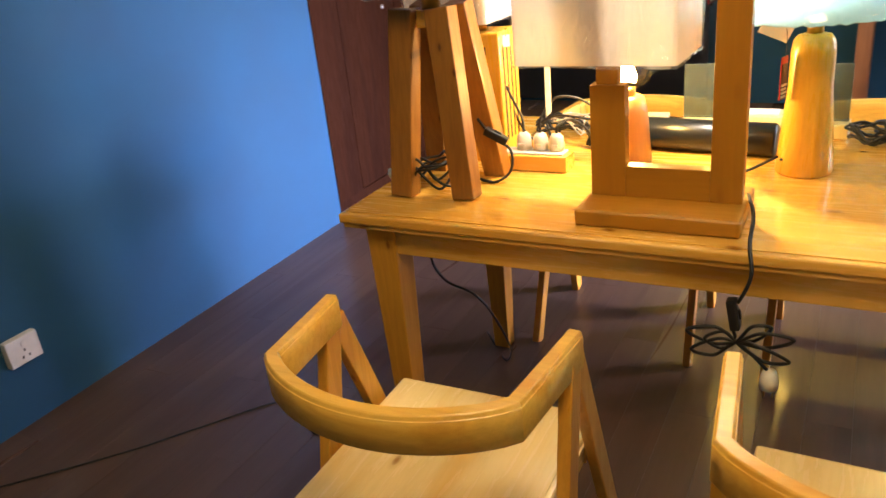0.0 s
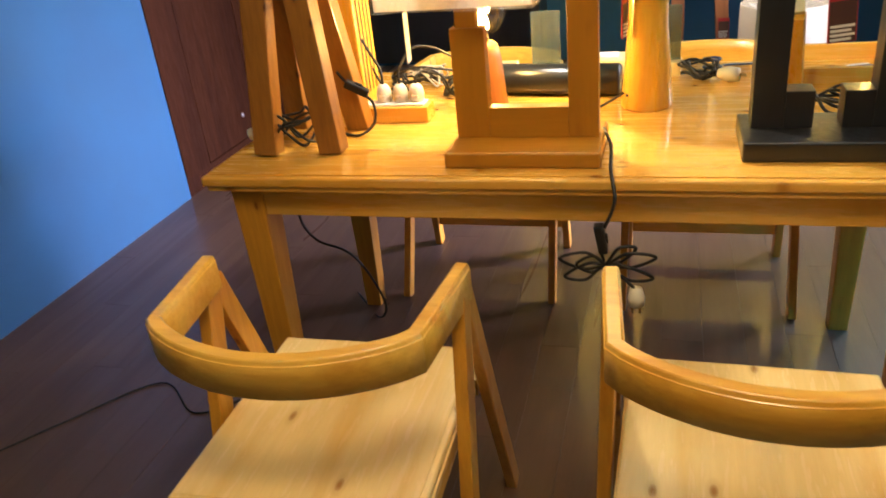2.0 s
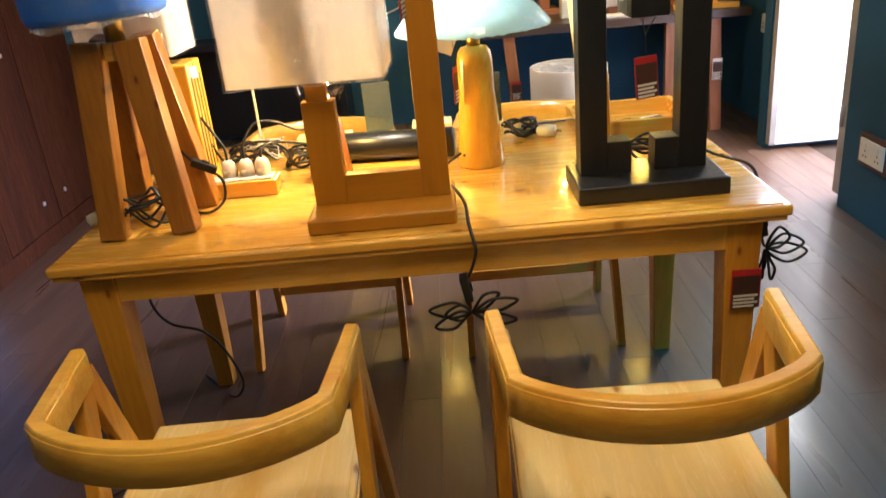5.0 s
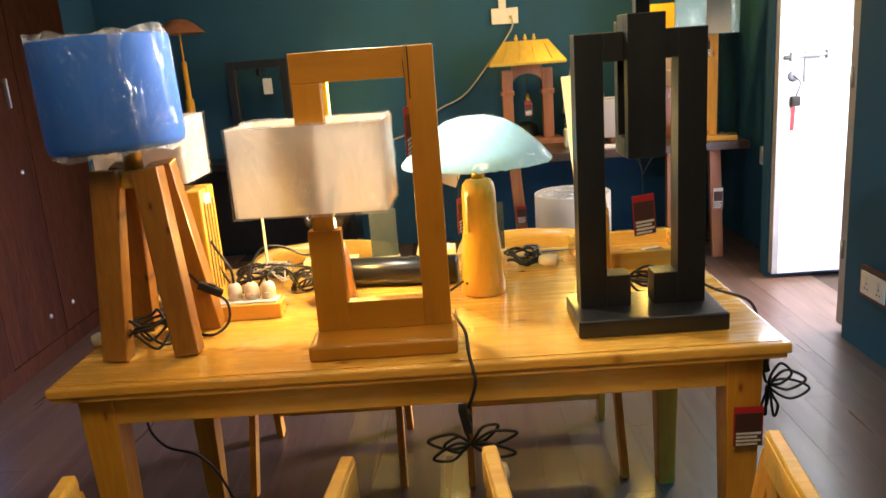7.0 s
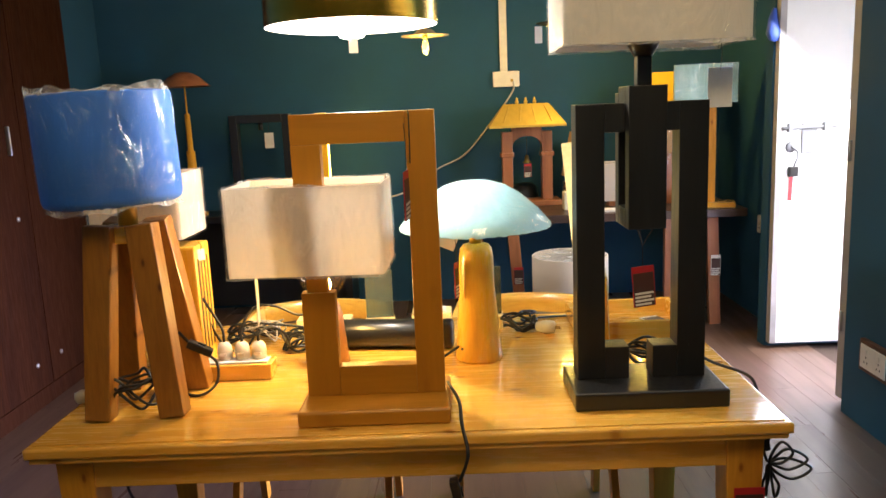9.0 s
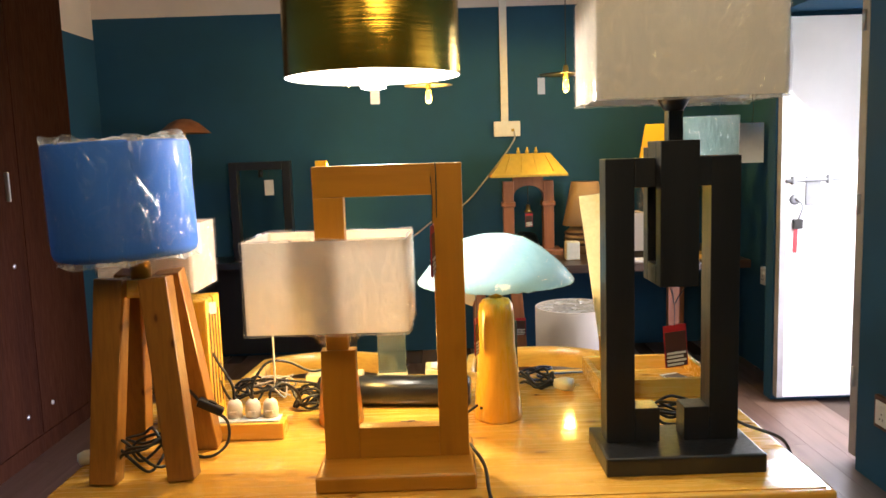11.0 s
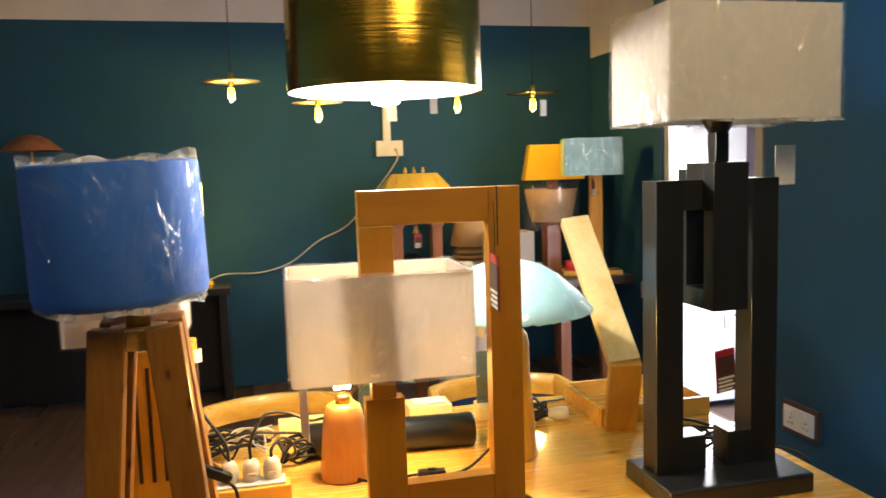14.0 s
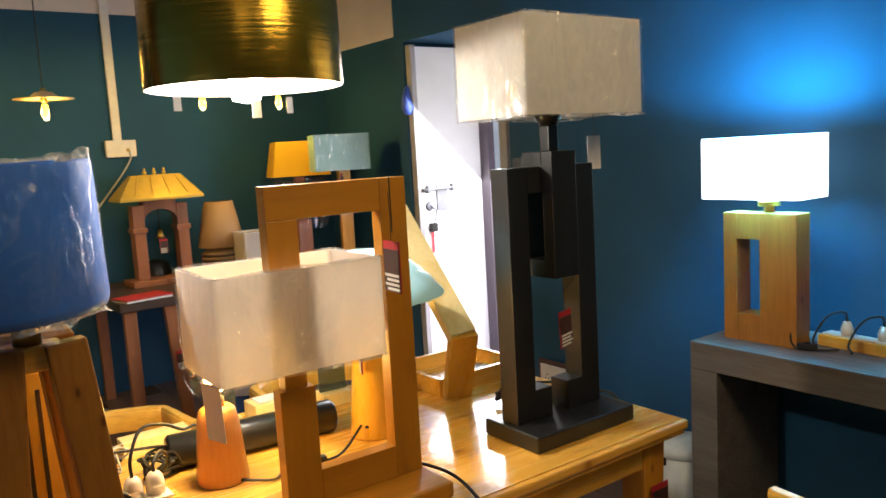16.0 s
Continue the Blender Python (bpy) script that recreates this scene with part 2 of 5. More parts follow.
M_BLACKPLASTIC = plain("black_plastic", (0.012, 0.012, 0.013), 0.35)
M_TUBE = plain("satin_black_tube", (0.010, 0.011, 0.013), 0.28)
M_CABLE = plain("black_rubber_cable", (0.014, 0.013, 0.013), 0.45)
M_WHITECABLE = plain("grey_white_cable", (0.45, 0.43, 0.40), 0.5)
M_PLUG = plain("ivory_plastic", (0.72, 0.66, 0.52), 0.35)
M_SOCKET = plain("white_plastic", (0.75, 0.72, 0.66), 0.4)
M_SOCKETFRAME = plain("brown_socket_frame", (0.085, 0.034, 0.022), 0.5)
M_PAPER = plain("white_card", (0.74, 0.70, 0.66), 0.8)
M_GREYCARD = plain("grey_card", (0.88, 0.87, 0.86), 0.8)
M_REDCARD = plain("red_card", (0.42, 0.02, 0.025), 0.5)
M_DARKPRINT = plain("dark_print", (0.06, 0.025, 0.02), 0.5)
M_WHITEPRINT = plain("white_print", (0.7, 0.67, 0.62), 0.6)
M_GLASS = thin_glass("clear_bulb_glass", 0.10)
M_ACRYLIC = plain("smoked_acrylic", (0.22, 0.27, 0.24), 0.08, transmission=0.75, ior=1.3)
M_FILAMENT = glowing("filament", (1.0, 0.40, 0.012), 16)
M_HOT = glowing("globe_filament", (1.0, 0.66, 0.22), 60)
M_LED = glowing("led_bulb", (1.0, 0.93, 0.78), 14)
M_DOORWHITE = paint("white_door_paint", (0.80, 0.79, 0.78), 0.4, 0.05)
M_DOORFRAME = paint("dark_door_frame", (0.07, 0.05, 0.065), 0.45, 0.2)
M_JAMB = paint("weathered_white_edge", (0.32, 0.30, 0.29), 0.6, 0.3)
M_STEEL = plain("worn_steel", (0.55, 0.54, 0.52), 0.35, 0.9)
M_BOLT = plain("dull_bolt_steel", (0.16, 0.16, 0.17), 0.5, 0.2)
M_BINWHITE = plain("pale_grey_plastic", (0.55, 0.60, 0.62), 0.4)
M_BLUEBOX = plain("blue_plastic", (0.02, 0.07, 0.16), 0.45)
M_OUTSIDE = paint("outside_render", (0.80, 0.79, 0.76), 0.8)
M_GROUND = paint("outside_concrete", (0.46, 0.44, 0.42), 0.85)

# ---------------------------------------------------------------- mesh helpers


def part(name, bm, mat, parent=None, label=""):
    me = bpy.data.meshes.new(name)
    bmesh.ops.recalc_face_normals(bm, faces=bm.faces)
    bm.to_mesh(me)
    bm.free()
    me.materials.append(mat)
    ob = new(name, me)
    if parent:
        ob.parent = parent
    if label:
        ob["label"] = label
    return ob


def thing(name, at, label, category, group="", rz=0.0):
    ob = new(name)
    ob.empty_display_size = 0.05
    ob.location = at
    ob.rotation_euler = (0, 0, radians(rz))
    return tagged(ob, label, category, group)


def add_box(bm, x0, x1, y0, y1, z0, z1, m=None):
    vs = [bm.verts.new(p) for p in ((x0, y0, z0), (x1, y0, z0), (x1, y1, z0), (x0, y1, z0), (x0, y0, z1), (x1, y0, z1), (x1, y1, z1), (x0, y1, z1))]
    for f in ((0, 3, 2, 1), (4, 5, 6, 7), (0, 1, 5, 4), (1, 2, 6, 5), (2, 3, 7, 6), (3, 0, 4, 7)):
        bm.faces.new([vs[i] for i in f])
    if m:
        bmesh.ops.transform(bm, matrix=m, verts=vs)
    return vs


def box(x0, x1, y0, y1, z0, z1, bevel=0.003, seg=2):
    bm = bmesh.new()
    add_box(bm, x0, x1, y0, y1, z0, z1)
    if bevel:
        bmesh.ops.bevel(bm, geom=bm.edges[:], offset=bevel, segments=seg, affect="EDGES", profile=0.6)
    return bm


def beam(a, b, w, d, bevel=0.004, up=(0, 1, 0), w2=None, d2=None):
    """A bar of section w x d from a to b, with d along `up`."""
    a, b = Vector(a), Vector(b)
    z = (b - a).normalized()
    x = Vector(up).cross(z).normalized()
    y = z.cross(x)
    bm = bmesh.new()
    rings = []
    for p, ww, dd in ((a, w, d), (b, w2 or w, d2 or d)):
        rings.append([bm.verts.new(p + x * sx * ww / 2 + y * sy * dd / 2) for sx, sy in ((-1, -1), (1, -1), (1, 1), (-1, 1))])
    bm.faces.new(rings[0][::-1])
    bm.faces.new(rings[1])
    for i in range(4):
        bm.faces.new((rings[0][i], rings[0][(i + 1) % 4], rings[1][(i + 1) % 4], rings[1][i]))
    if bevel:
        bmesh.ops.bevel(bm, geom=bm.edges[:], offset=bevel, segments=2, affect="EDGES", profile=0.6)
    return bm


def lathe(profile, seg=40, at=(0, 0, 0), smooth=True):
    bm = bmesh.new()
    rings = []
    for r, z in profile:
        if r < 1e-5:
            rings.append([bm.verts.new((at[0], at[1], at[2] + z))])
        else:
            rings.append([bm.verts.new((at[0] + r * math.cos(2 * math.pi * i / seg), at[1] + r * math.sin(2 * math.pi * i / seg), at[2] + z)) for i in range(seg)])
    for a, b in zip(rings, rings[1:]):
        for i in range(seg):
            j = (i + 1) % seg
            if len(a) == 1 and len(b) == 1:
                continue
            if len(a) == 1:
                f = bm.faces.new((a[0], b[i], b[j]))
            elif len(b) == 1:
                f = bm.faces.new((a[i], a[j], b[0]))
            else:
                f = bm.faces.new((a[i], a[j], b[j], b[i]))
            f.smooth = smooth
    return bm


def spline(points, steps=10):
    pts = [Vector(p) for p in points]
    pts = [pts[0] * 2 - pts[1]] + pts + [pts[-1] * 2 - pts[-2]]
    out = []
    for i in range(1, len(pts) - 2):
        p0, p1, p2, p3 = pts[i - 1:i + 3]
        for k in range(steps):
            t = k / steps
            out.append(0.5 * ((2 * p1) + (p2 - p0) * t + (2 * p0 - 5 * p1 + 4 * p2 - p3) * t * t + (3 * p1 - p0 - 3 * p2 + p3) * t ** 3))
    out.append(pts[-2])
    return out


def sweep(points, r, seg=8, steps=10, bm=None):
    bm = bm or bmesh.new()
    pts = spline(points, steps)
    side = None
    rings = []
    for i, p in enumerate(pts):
        d = (pts[min(i + 1, len(pts) - 1)] - pts[max(i - 1, 0)]).normalized()
        if side is None:
            side = d.orthogonal().normalized()
        side = (side - d * side.dot(d)).normalized()
        up = d.cross(side)
        rings.append([bm.verts.new(p + (side * math.cos(2 * math.pi * k / seg) + up * math.sin(2 * math.pi * k / seg)) * r) for k in range(seg)])
    for a, b in zip(rings, rings[1:]):
        for k in range(seg):
            bm.faces.new((a[k], a[(k + 1) % seg], b[(k + 1) % seg], b[k])).smooth = True
    bm.faces.new(rings[0][::-1])
    bm.faces.new(rings[-1])
    return bm


def coil(cx, cy, cz, r, turns, seed, flat=0.45, tall=0.02):
    """Points of a loosely bundled flex."""
    rnd = random.Random(seed)
    pts = []
    n = int(turns * 7)
    for i in range(n + 1):
        a = 2 * math.pi * i / 7 + rnd.uniform(-0.2, 0.2)
        k = r * rnd.uniform(0.6, 1.1)
        pts.append((cx + k * math.cos(a), cy + k * flat * math.sin(a), cz + tall * rnd.random()))
    return pts


def open_shade(w, d, h, t=0.004, taper=1.0, r=0.0):
    """A four-sided shade, open above and below, with rounded upright corners."""
    bm = bmesh.new()
    rings = []
    for z, k, off in ((0, 1.0, 0), (h, taper, 0), (h, taper, t), (0, 1.0, t)):
        ring = []
        for sx, sy, a0 in ((1, 1, 0), (-1, 1, 90), (-1, -1, 180), (1, -1, 270)):
            for a in (0, 45, 90):
                rr = 0.008
                x = sx * (w / 2 * k - off - rr) + rr * math.cos(radians(a0 + a))
                y = sy * (d / 2 * k - off - rr) + rr * math.sin(radians(a0 + a))
                ring.append(bm.verts.new((x, y, z)))
        rings.append(ring)
    n = len(rings[0])
    for a, b in zip(rings, rings[1:] + rings[:1]):
        for i in range(n):
            bm.faces.new((a[i], a[(i + 1) % n], b[(i + 1) % n], b[i])).smooth = False
    return bm


def crumpled_rim(path, z, height, seed, closed=True):
    """Loose plastic film standing above a shade's edge."""
    rnd = random.Random(seed)
    bm = bmesh.new()
    low, high = [], []
    ph = [rnd.uniform(0, 6.28) for k in range(5)]
    for i, (x, y, nx, ny) in enumerate(path):
        low.append(bm.verts.new((x, y, z)))
        a = 2 * math.pi * i / len(path)
        lean = -0.35 + 0.35 * math.sin(7 * a + ph[0]) + 0.15 * math.sin(17 * a + ph[1])
        wave = 0.55 + 0.22 * math.sin(3 * a + ph[2]) + 0.16 * math.sin(8 * a + ph[3]) + 0.09 * math.sin(15 * a + ph[4])
        high.append(bm.verts.new((x + nx * lean * height, y + ny * lean * height, z + height * wave)))
    n = len(low)
    for i in range(n if closed else n - 1):
        j = (i + 1) % n
        bm.faces.new((low[i], low[j], high[j], high[i]))
    bmesh.ops.solidify(bm, geom=bm.faces[:], thickness=0.0006)
    return bm


def film_box(w, d, h, seed, nx=64, ny=40, nz=6, off=0.002, amp=0.0026):
    """Crumpled clear wrapper round a four-sided shade."""
    rnd = random.Random(seed)
    bm = bmesh.new()
    ring = []
    for sx, sy, ex, ey, n in ((-1, -1, 1, -1, nx), (1, -1, 1, 1, ny), (1, 1, -1, 1, nx), (-1, 1, -1, -1, ny)):
        for k in range(n):
            t = k / n
            ring.append(((sx + (ex - sx) * t) * (w / 2 + off), (sy + (ey - sy) * t) * (d / 2 + off), k == 0))
    grid = []
    for j in range(nz + 1):
        row = []
        for x, y, corner in ring:
            out = Vector((x / w, y / d, 0)).normalized()
            z = -0.004 + (h + 0.008) * j / nz
            e = amp * rnd.random() * (0.3 if corner else 1)
            jit = 0.35 * w / nx
            row.append(bm.verts.new((x + out.x * e + rnd.uniform(-jit, jit) * (abs(out.y) > 0.7), y + out.y * e, z + (0 if j in (0, nz) else rnd.uniform(-0.012, 0.012)))))
        grid.append(row)
    n = len(ring)
    for r0, r1 in zip(grid, grid[1:]):
        for i in range(n):
            q = (r0[i], r0[(i + 1) % n], r1[(i + 1) % n], r1[i])
            if rnd.random() < 0.5:
                bm.faces.new((q[0], q[1], q[2]))
                bm.faces.new((q[0], q[2], q[3]))
            else:
                bm.faces.new((q[0], q[1], q[3]))
                bm.faces.new((q[1], q[2], q[3]))
    return bm


def film_drum(r, z0, z1, seed, n=90, nz=5, amp=0.0022):
    rnd = random.Random(seed)
    bm = bmesh.new()
    grid = []
    for j in range(nz + 1):
        row = []
        for i in range(n):
            a = 2 * math.pi * (i + rnd.uniform(-0.35, 0.35)) / n
            k = r + 0.001 + amp * rnd.random()
            if j == 0:
                k *= 0.95
            row.append(bm.verts.new((k * math.cos(a), k * math.sin(a), z0 + (z1 - z0) * (j + rnd.uniform(-0.3, 0.3)) / nz)))
        grid.append(row)
    for r0, r1 in zip(grid, grid[1:]):
        for i in range(n):
            j = (i + 1) % n
            bm.faces.new((r0[i], r0[j], r1[j]))
            bm.faces.new((r0[i], r1[j], r1[i]))
    return bm


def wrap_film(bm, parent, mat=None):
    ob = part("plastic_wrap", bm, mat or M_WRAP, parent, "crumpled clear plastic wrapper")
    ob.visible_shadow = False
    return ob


def hang_tag(parent_name, at, rz, w, h, mats, label, cord=0.03, bars=True, tilt=0.0):
    """A printed price tag on a thread; text only as bars."""
    tag = thing(parent_name, at, label, "tag", "", rz)
    tag.rotation_euler = (0, radians(tilt), radians(rz))
    part("card", box(-w / 2, w / 2, -0.0008, 0.0008, -h, 0, 0.0), mats[0], tag)
    if cord:
        part("thread", sweep([(0, 0, -0.005), (0.002, -0.002, cord * 0.5), (0, 0, cord)], 0.0009, 5, 4), M_CABLE, tag)
    if bars:
        for side in (-1, 1):
            y0, y1 = (-0.0022, -0.0012) if side < 0 else (0.0012, 0.0022)
            part("picture", box(-w * 0.46, w * 0.46, y0, y1, -h * 0.985, -h * 0.16, 0.0), M_DARKPRINT, tag)
            for k in range(4):
                z = -h * (0.64 + 0.09 * k)
                part("printed_bar", box(-w * 0.42, w * (0.42 - 0.12 * (k % 2)), y0 + 0.0008 * side, y1 + 0.0008 * side, z - h * 0.05, z, 0.0), M_WHITEPRINT, tag)
    return tag


def structure(name, bm, mat, label, category="wall"):
    return tagged(part(name, bm, mat), label, category, "", "structure")


# ---------------------------------------------------------------- the room
H_CEIL = 2.95
XL, XLF, XR, XRF, YB, YF = -1.19, -1.55, 2.65, 2.88, 4.15, -3.2

floor = structure("floor", box(XLF - 0.3, 3.3, YF - 0.2, YB + 0.2, -0.16, -0.012, 0), M_SUB, "dark brown laminate board floor with low sheen", "floor")
structure("ceiling", box(XLF - 0.3, 3.3, YF - 0.2, YB + 0.2, H_CEIL, H_CEIL + 0.15, 0), M_CEIL, "plain cream painted ceiling", "ceiling")

structure("wall_back", box(XLF - 0.2, 3.1, YB, YB + 0.2, 0, 2.455, 0), M_TEAL, "dark teal painted back wall")
structure("wall_back_top", box(XLF - 0.2, 3.1, YB + 0.003, YB + 0.2, 2.455, H_CEIL, 0), M_WHITE_WALL, "cream band above the teal back wall")
structure("wall_left_near", box(XL - 0.25, XL, YF, 1.575, 0, H_CEIL, 0), M_TEAL, "blue-teal painted side wall")
structure("wall_left_far", box(XLF - 0.2, XLF, 1.575, YB, 0, 2.31, 0), M_TEAL, "teal wall in the far corner")
structure("wall_left_far_top", box(XLF - 0.2, XLF - 0.003, 1.575, YB, 2.31, H_CEIL, 0), M_WHITE_WALL, "cream band above the teal wall")
structure("wall_right_far", box(XRF, 3.25, 2.87, YB, 0, 2.225, 0), M_TEAL, "dark teal wall beside the open door")
structure("wall_right_far_top", box(XRF + 0.003, 3.25, 2.87, YB, 2.225, H_CEIL, 0), M_WHITE_WALL, "cream band above the teal wall")
structure("wall_door_pier", box(2.69, 3.25, 2.775, 2.87, 0, H_CEIL, 0), M_TEAL, "narrow teal pier at the door")
structure("wall_door_lintel", box(2.69, 3.25, 1.80, 2.775, 2.13, H_CEIL, 0), M_TEAL, "blue-teal wall over the doorway")
structure("wall_right_near", box(XR, 3.25, YF, 1.80, 0, H_CEIL, 0), M_TEAL, "dark blue-teal wall with a lit patch over the lamp")
structure("wall_front", box(XLF - 0.2, 3.25, YF - 0.2, YF, 0, H_CEIL, 0), M_TEAL, "teal wall behind the aisle")
structure("ground", box(-40, 60, -40, 60, -0.30, -0.17, 0), M_GROUND, "pale concrete ground outside the door", "ground")
structure("pavement", box(3.25, 7.5, -1.0, 6.0, -0.169, -0.01, 0), M_GROUND, "sunlit concrete step outside the door", "pavement")
structure("outside_wall", box(7.5, 7.8, -3.0, 8.0, -0.169, 4.0, 0), M_OUTSIDE, "bright rendered wall across the yard", "wall")

# brown built-in cupboard doors in the side wall
cup = thing("cupboard", (XL, 2.30, 0), "reddish-brown built-in cupboard with plain panel doors and locks", "cupboard")
part("body", box(XLF - XL + 0.004, -0.02, -0.715, 0.62, 0, H_CEIL - 0.01, 0.002), M_BROWN, cup)
part("plinth", box(-0.02, -0.005, -0.715, 0.62, 0, 0.09, 0.002), M_BROWN, cup)
part("side_frame", box(-0.02, 0.0, -0.715, -0.50, 0.09, H_CEIL - 0.01, 0.003), M_BROWN, cup)
for y0, y1 in ((-0.494, 0.03), (0.036, 0.615)):
    d = part("door", box(-0.02, -0.002, y0, y1, 0.095, H_CEIL - 0.02, 0.004), M_BROWN, cup)
for y, z in ((-0.10, 0.225), (-0.09, 0.97), (0.14, 0.225)):
    part("lock", lathe([(0.0, 0), (0.012, 0), (0.012, 0.006), (0.005, 0.008), (0, 0.008)], 16), M_STEEL, cup, "small round steel lock").matrix_basis = pose(-0.003, y, z, 0, 90, 0)
part("handle", box(-0.002, 0.018, -0.10, -0.088, 1.28, 1.42, 0.004), M_STEEL, cup, "slim steel pull handle")

# white double door, both leaves folded back into the reveals
door = tagged(new("door_1"), "open white painted double door with bolt and padlock", "door", "", "structure")
door.location = (2.73, 2.75, 0)
leaf = part("door_leaf", box(0, 0.47, -0.035, 0.0, 0.03, 2.10, 0.004), M_DOORWHITE, door, "white door leaf with a sliding bolt")
part("door_edge", box(-0.035, 0.0, -0.04, 0.012, 0.03, 2.11, 0.004), M_JAMB, door, "scuffed pale door edge")
part("bolt", sweep([(-0.01, -0.05, 1.235), (0.14, -0.05, 1.238), (0.31, -0.05, 1.242)], 0.010, 8, 4), M_BOLT, leaf)
part("bolt_plate", box(0.10, 0.18, -0.046, -0.036, 1.10, 1.262, 0.003), M_BOLT, leaf)
part("keeper", box(0.02, 0.045, -0.064, -0.036, 1.215, 1.262, 0.003), M_BOLT, leaf)
part("keeper", box(0.21, 0.235, -0.064, -0.036, 1.218, 1.265, 0.003), M_BOLT, leaf)
part("escutcheon", lathe([(0, 0), (0.030, 0), (0.030, 0.006), (0.012, 0.010), (0, 0.010)], 20), M_BOLT, leaf).matrix_basis = pose(0.045, -0.036, 1.135, 90, 0, 0)
part("hasp", sweep([(0.045, -0.045, 1.14), (0.075, -0.064, 1.10), (0.055, -0.064, 1.03)], 0.006, 6, 5), M_BOLT, leaf)
part("padlock", box(0.030, 0.080, -0.068, -0.040, 0.975, 1.030, 0.006), M_DARKMETAL, leaf)
part("key_ribbon", beam((0.045, -0.055, 0.975), (0.040, -0.057, 0.845), 0.022, 0.005, 0.001), M_REDCARD, leaf, "red key ribbon")
near_leaf = part("door_leaf", box(-0.01, 0.46, -0.875, -0.84, 0.03, 2.10, 0.004), M_DOORWHITE, door)
part("door_edge", box(-0.05, -0.01, -0.89, -0.83, 0.03, 2.11, 0.004), M_JAMB, door)
for z in (0.35, 1.12, 1.9):
    part("hinge", lathe([(0, 0), (0.009, 0), (0.009, 0.09), (0, 0.09)], 12, (-0.056, -0.86, z)), M_STEEL, door)
part("outer_post", box(0.47, 0.52, -0.12, 0.02, 0, 2.12, 0.003), M_DOORFRAME, door, "dark weathered door post")
bag = thing("plastic_bag", (2.70, 2.765, 1.80), "blue plastic bag hanging on the door post", "bag")
rnd = random.Random(4)
bm = lathe([(0.0, 0.17), (0.012, 0.16), (0.028, 0.10), (0.036, 0.04), (0.02, 0.0), (0, -0.005)], 14, (-0.03, -0.03, -0.1))
for v in bm.verts:
    v.co += Vector((rnd.uniform(-1, 1), rnd.uniform(-1, 1), rnd.uniform(-0.5, 0.5))) * 0.008
part("film", bm, plain("blue_bag_film", (0.05, 0.10, 0.42), 0.35), bag)

# wall sockets, trunking
def wall_socket(name, at, rz, w, h, gangs, framed, label):
    t = tagged(thing(name, at, label, "socket", "", rz), kind="")
    if framed:
        part("frame", box(-w / 2 - 0.018, w / 2 + 0.018, -0.022, 0, -h / 2 - 0.018, h / 2 + 0.018, 0.004), M_SOCKETFRAME, t, "dark brown backing box")
    part("plate", box(-w / 2, w / 2, -0.028, -0.0225 if framed else 0, -h / 2, h / 2, 0.004), M_SOCKET, t)
    for i in range(gangs):
        cx = -w / 2 + w * (i + 0.5) / gangs
        part("switch", box(cx - 0.008, cx + 0.008, -0.033, -0.029, h * 0.12, h * 0.34, 0.002), M_SOCKET, t)
        for dx, dz in ((0, 0.0), (-0.011, -0.022), (0.011, -0.022)):
            part("pin_hole", box(cx + dx - 0.003, cx + dx + 0.003, -0.0292, -0.0282, dz - 0.004, dz + 0.004, 0), M_BLACKPLASTIC, t)
    return t


wall_socket("wall_socket", (XR, 1.52, 0.33), -90, 0.19, 0.10, 2, True, "white double socket in a dark brown frame")
wall_socket("wall_socket", (XL, -0.19, 0.26), 90, 0.11, 0.09, 1, False, "white socket plate low on the blue wall")
wall_socket("light_switch", (XRF, 3.30, 0.62), -90, 0.07, 0.11, 1, False, "small white switch plate on teal wall")
sw = thing("switch_box", (1.350, YB, 1.602), "white surface switch box on the teal wall", "switch")
part("case", box(-0.094, 0.094, -0.035, 0, -0.054, 0.054, 0.005), M_SOCKET, sw)
part("rocker", box(0.03, 0.05, -0.042, -0.035, -0.02, 0.0, 0.002), M_BRASS, sw)
tagged(part("cable_trunking", box(1.310, 1.362, YB - 0.022, YB, 1.656, H_CEIL, 0.003), M_SOCKET), "white plastic cable trunking up the wall", "trunking", "", "structure")
tagged(part("wall_cable", sweep([(1.40, YB - 0.04, 1.585), (1.385, YB - 0.03, 1.50), (1.20, YB - 0.012, 1.26), (1.03, YB - 0.012, 1.075), (0.83, YB - 0.012, 0.98), (0.63, YB - 0.012, 0.84), (0.43, YB - 0.014, 0.785), (0.20, YB - 0.03, 0.790), (0.08, YB - 0.10, 0.760)], 0.006, 8, 10), M_WHITECABLE), "pale grey flex sagging along the wall", "cable")

# ---------------------------------------------------------------- the pine table
TL, TD, TH = 1.63, 0.935, 0.75
table = thing("table", (0, 0, 0), "long honey-coloured varnished pine table with tapered legs", "table")
bm = box(0, TL, 0, TD, TH - 0.028, TH - 0.0025, 0.009, 4)
add_box(bm, 0.016, TL - 0.016, 0.016, TD - 0.016, TH - 0.004, TH)
part("tabletop", bm, M_PINE, table, "knotty glossy pine top")
part("edge_moulding", box(0.008, TL - 0.008, 0.008, TD - 0.008, TH - 0.040, TH - 0.0285, 0.004), M_PINE, table)
part("front_apron", box(0.06, TL - 0.06, 0.052, 0.076, 0.632, TH - 0.0405, 0.003), M_PINE, table)
part("back_apron", box(0.10, TL - 0.10, 0.72, 0.745, 0.632, TH - 0.0405, 0.003), M_PINE, table)
for x in (0.066, TL - 0.09):
    part("side_apron", box(x, x + 0.024, 0.122, 0.66, 0.632, TH - 0.0405, 0.003), M_PINE_Y, table)
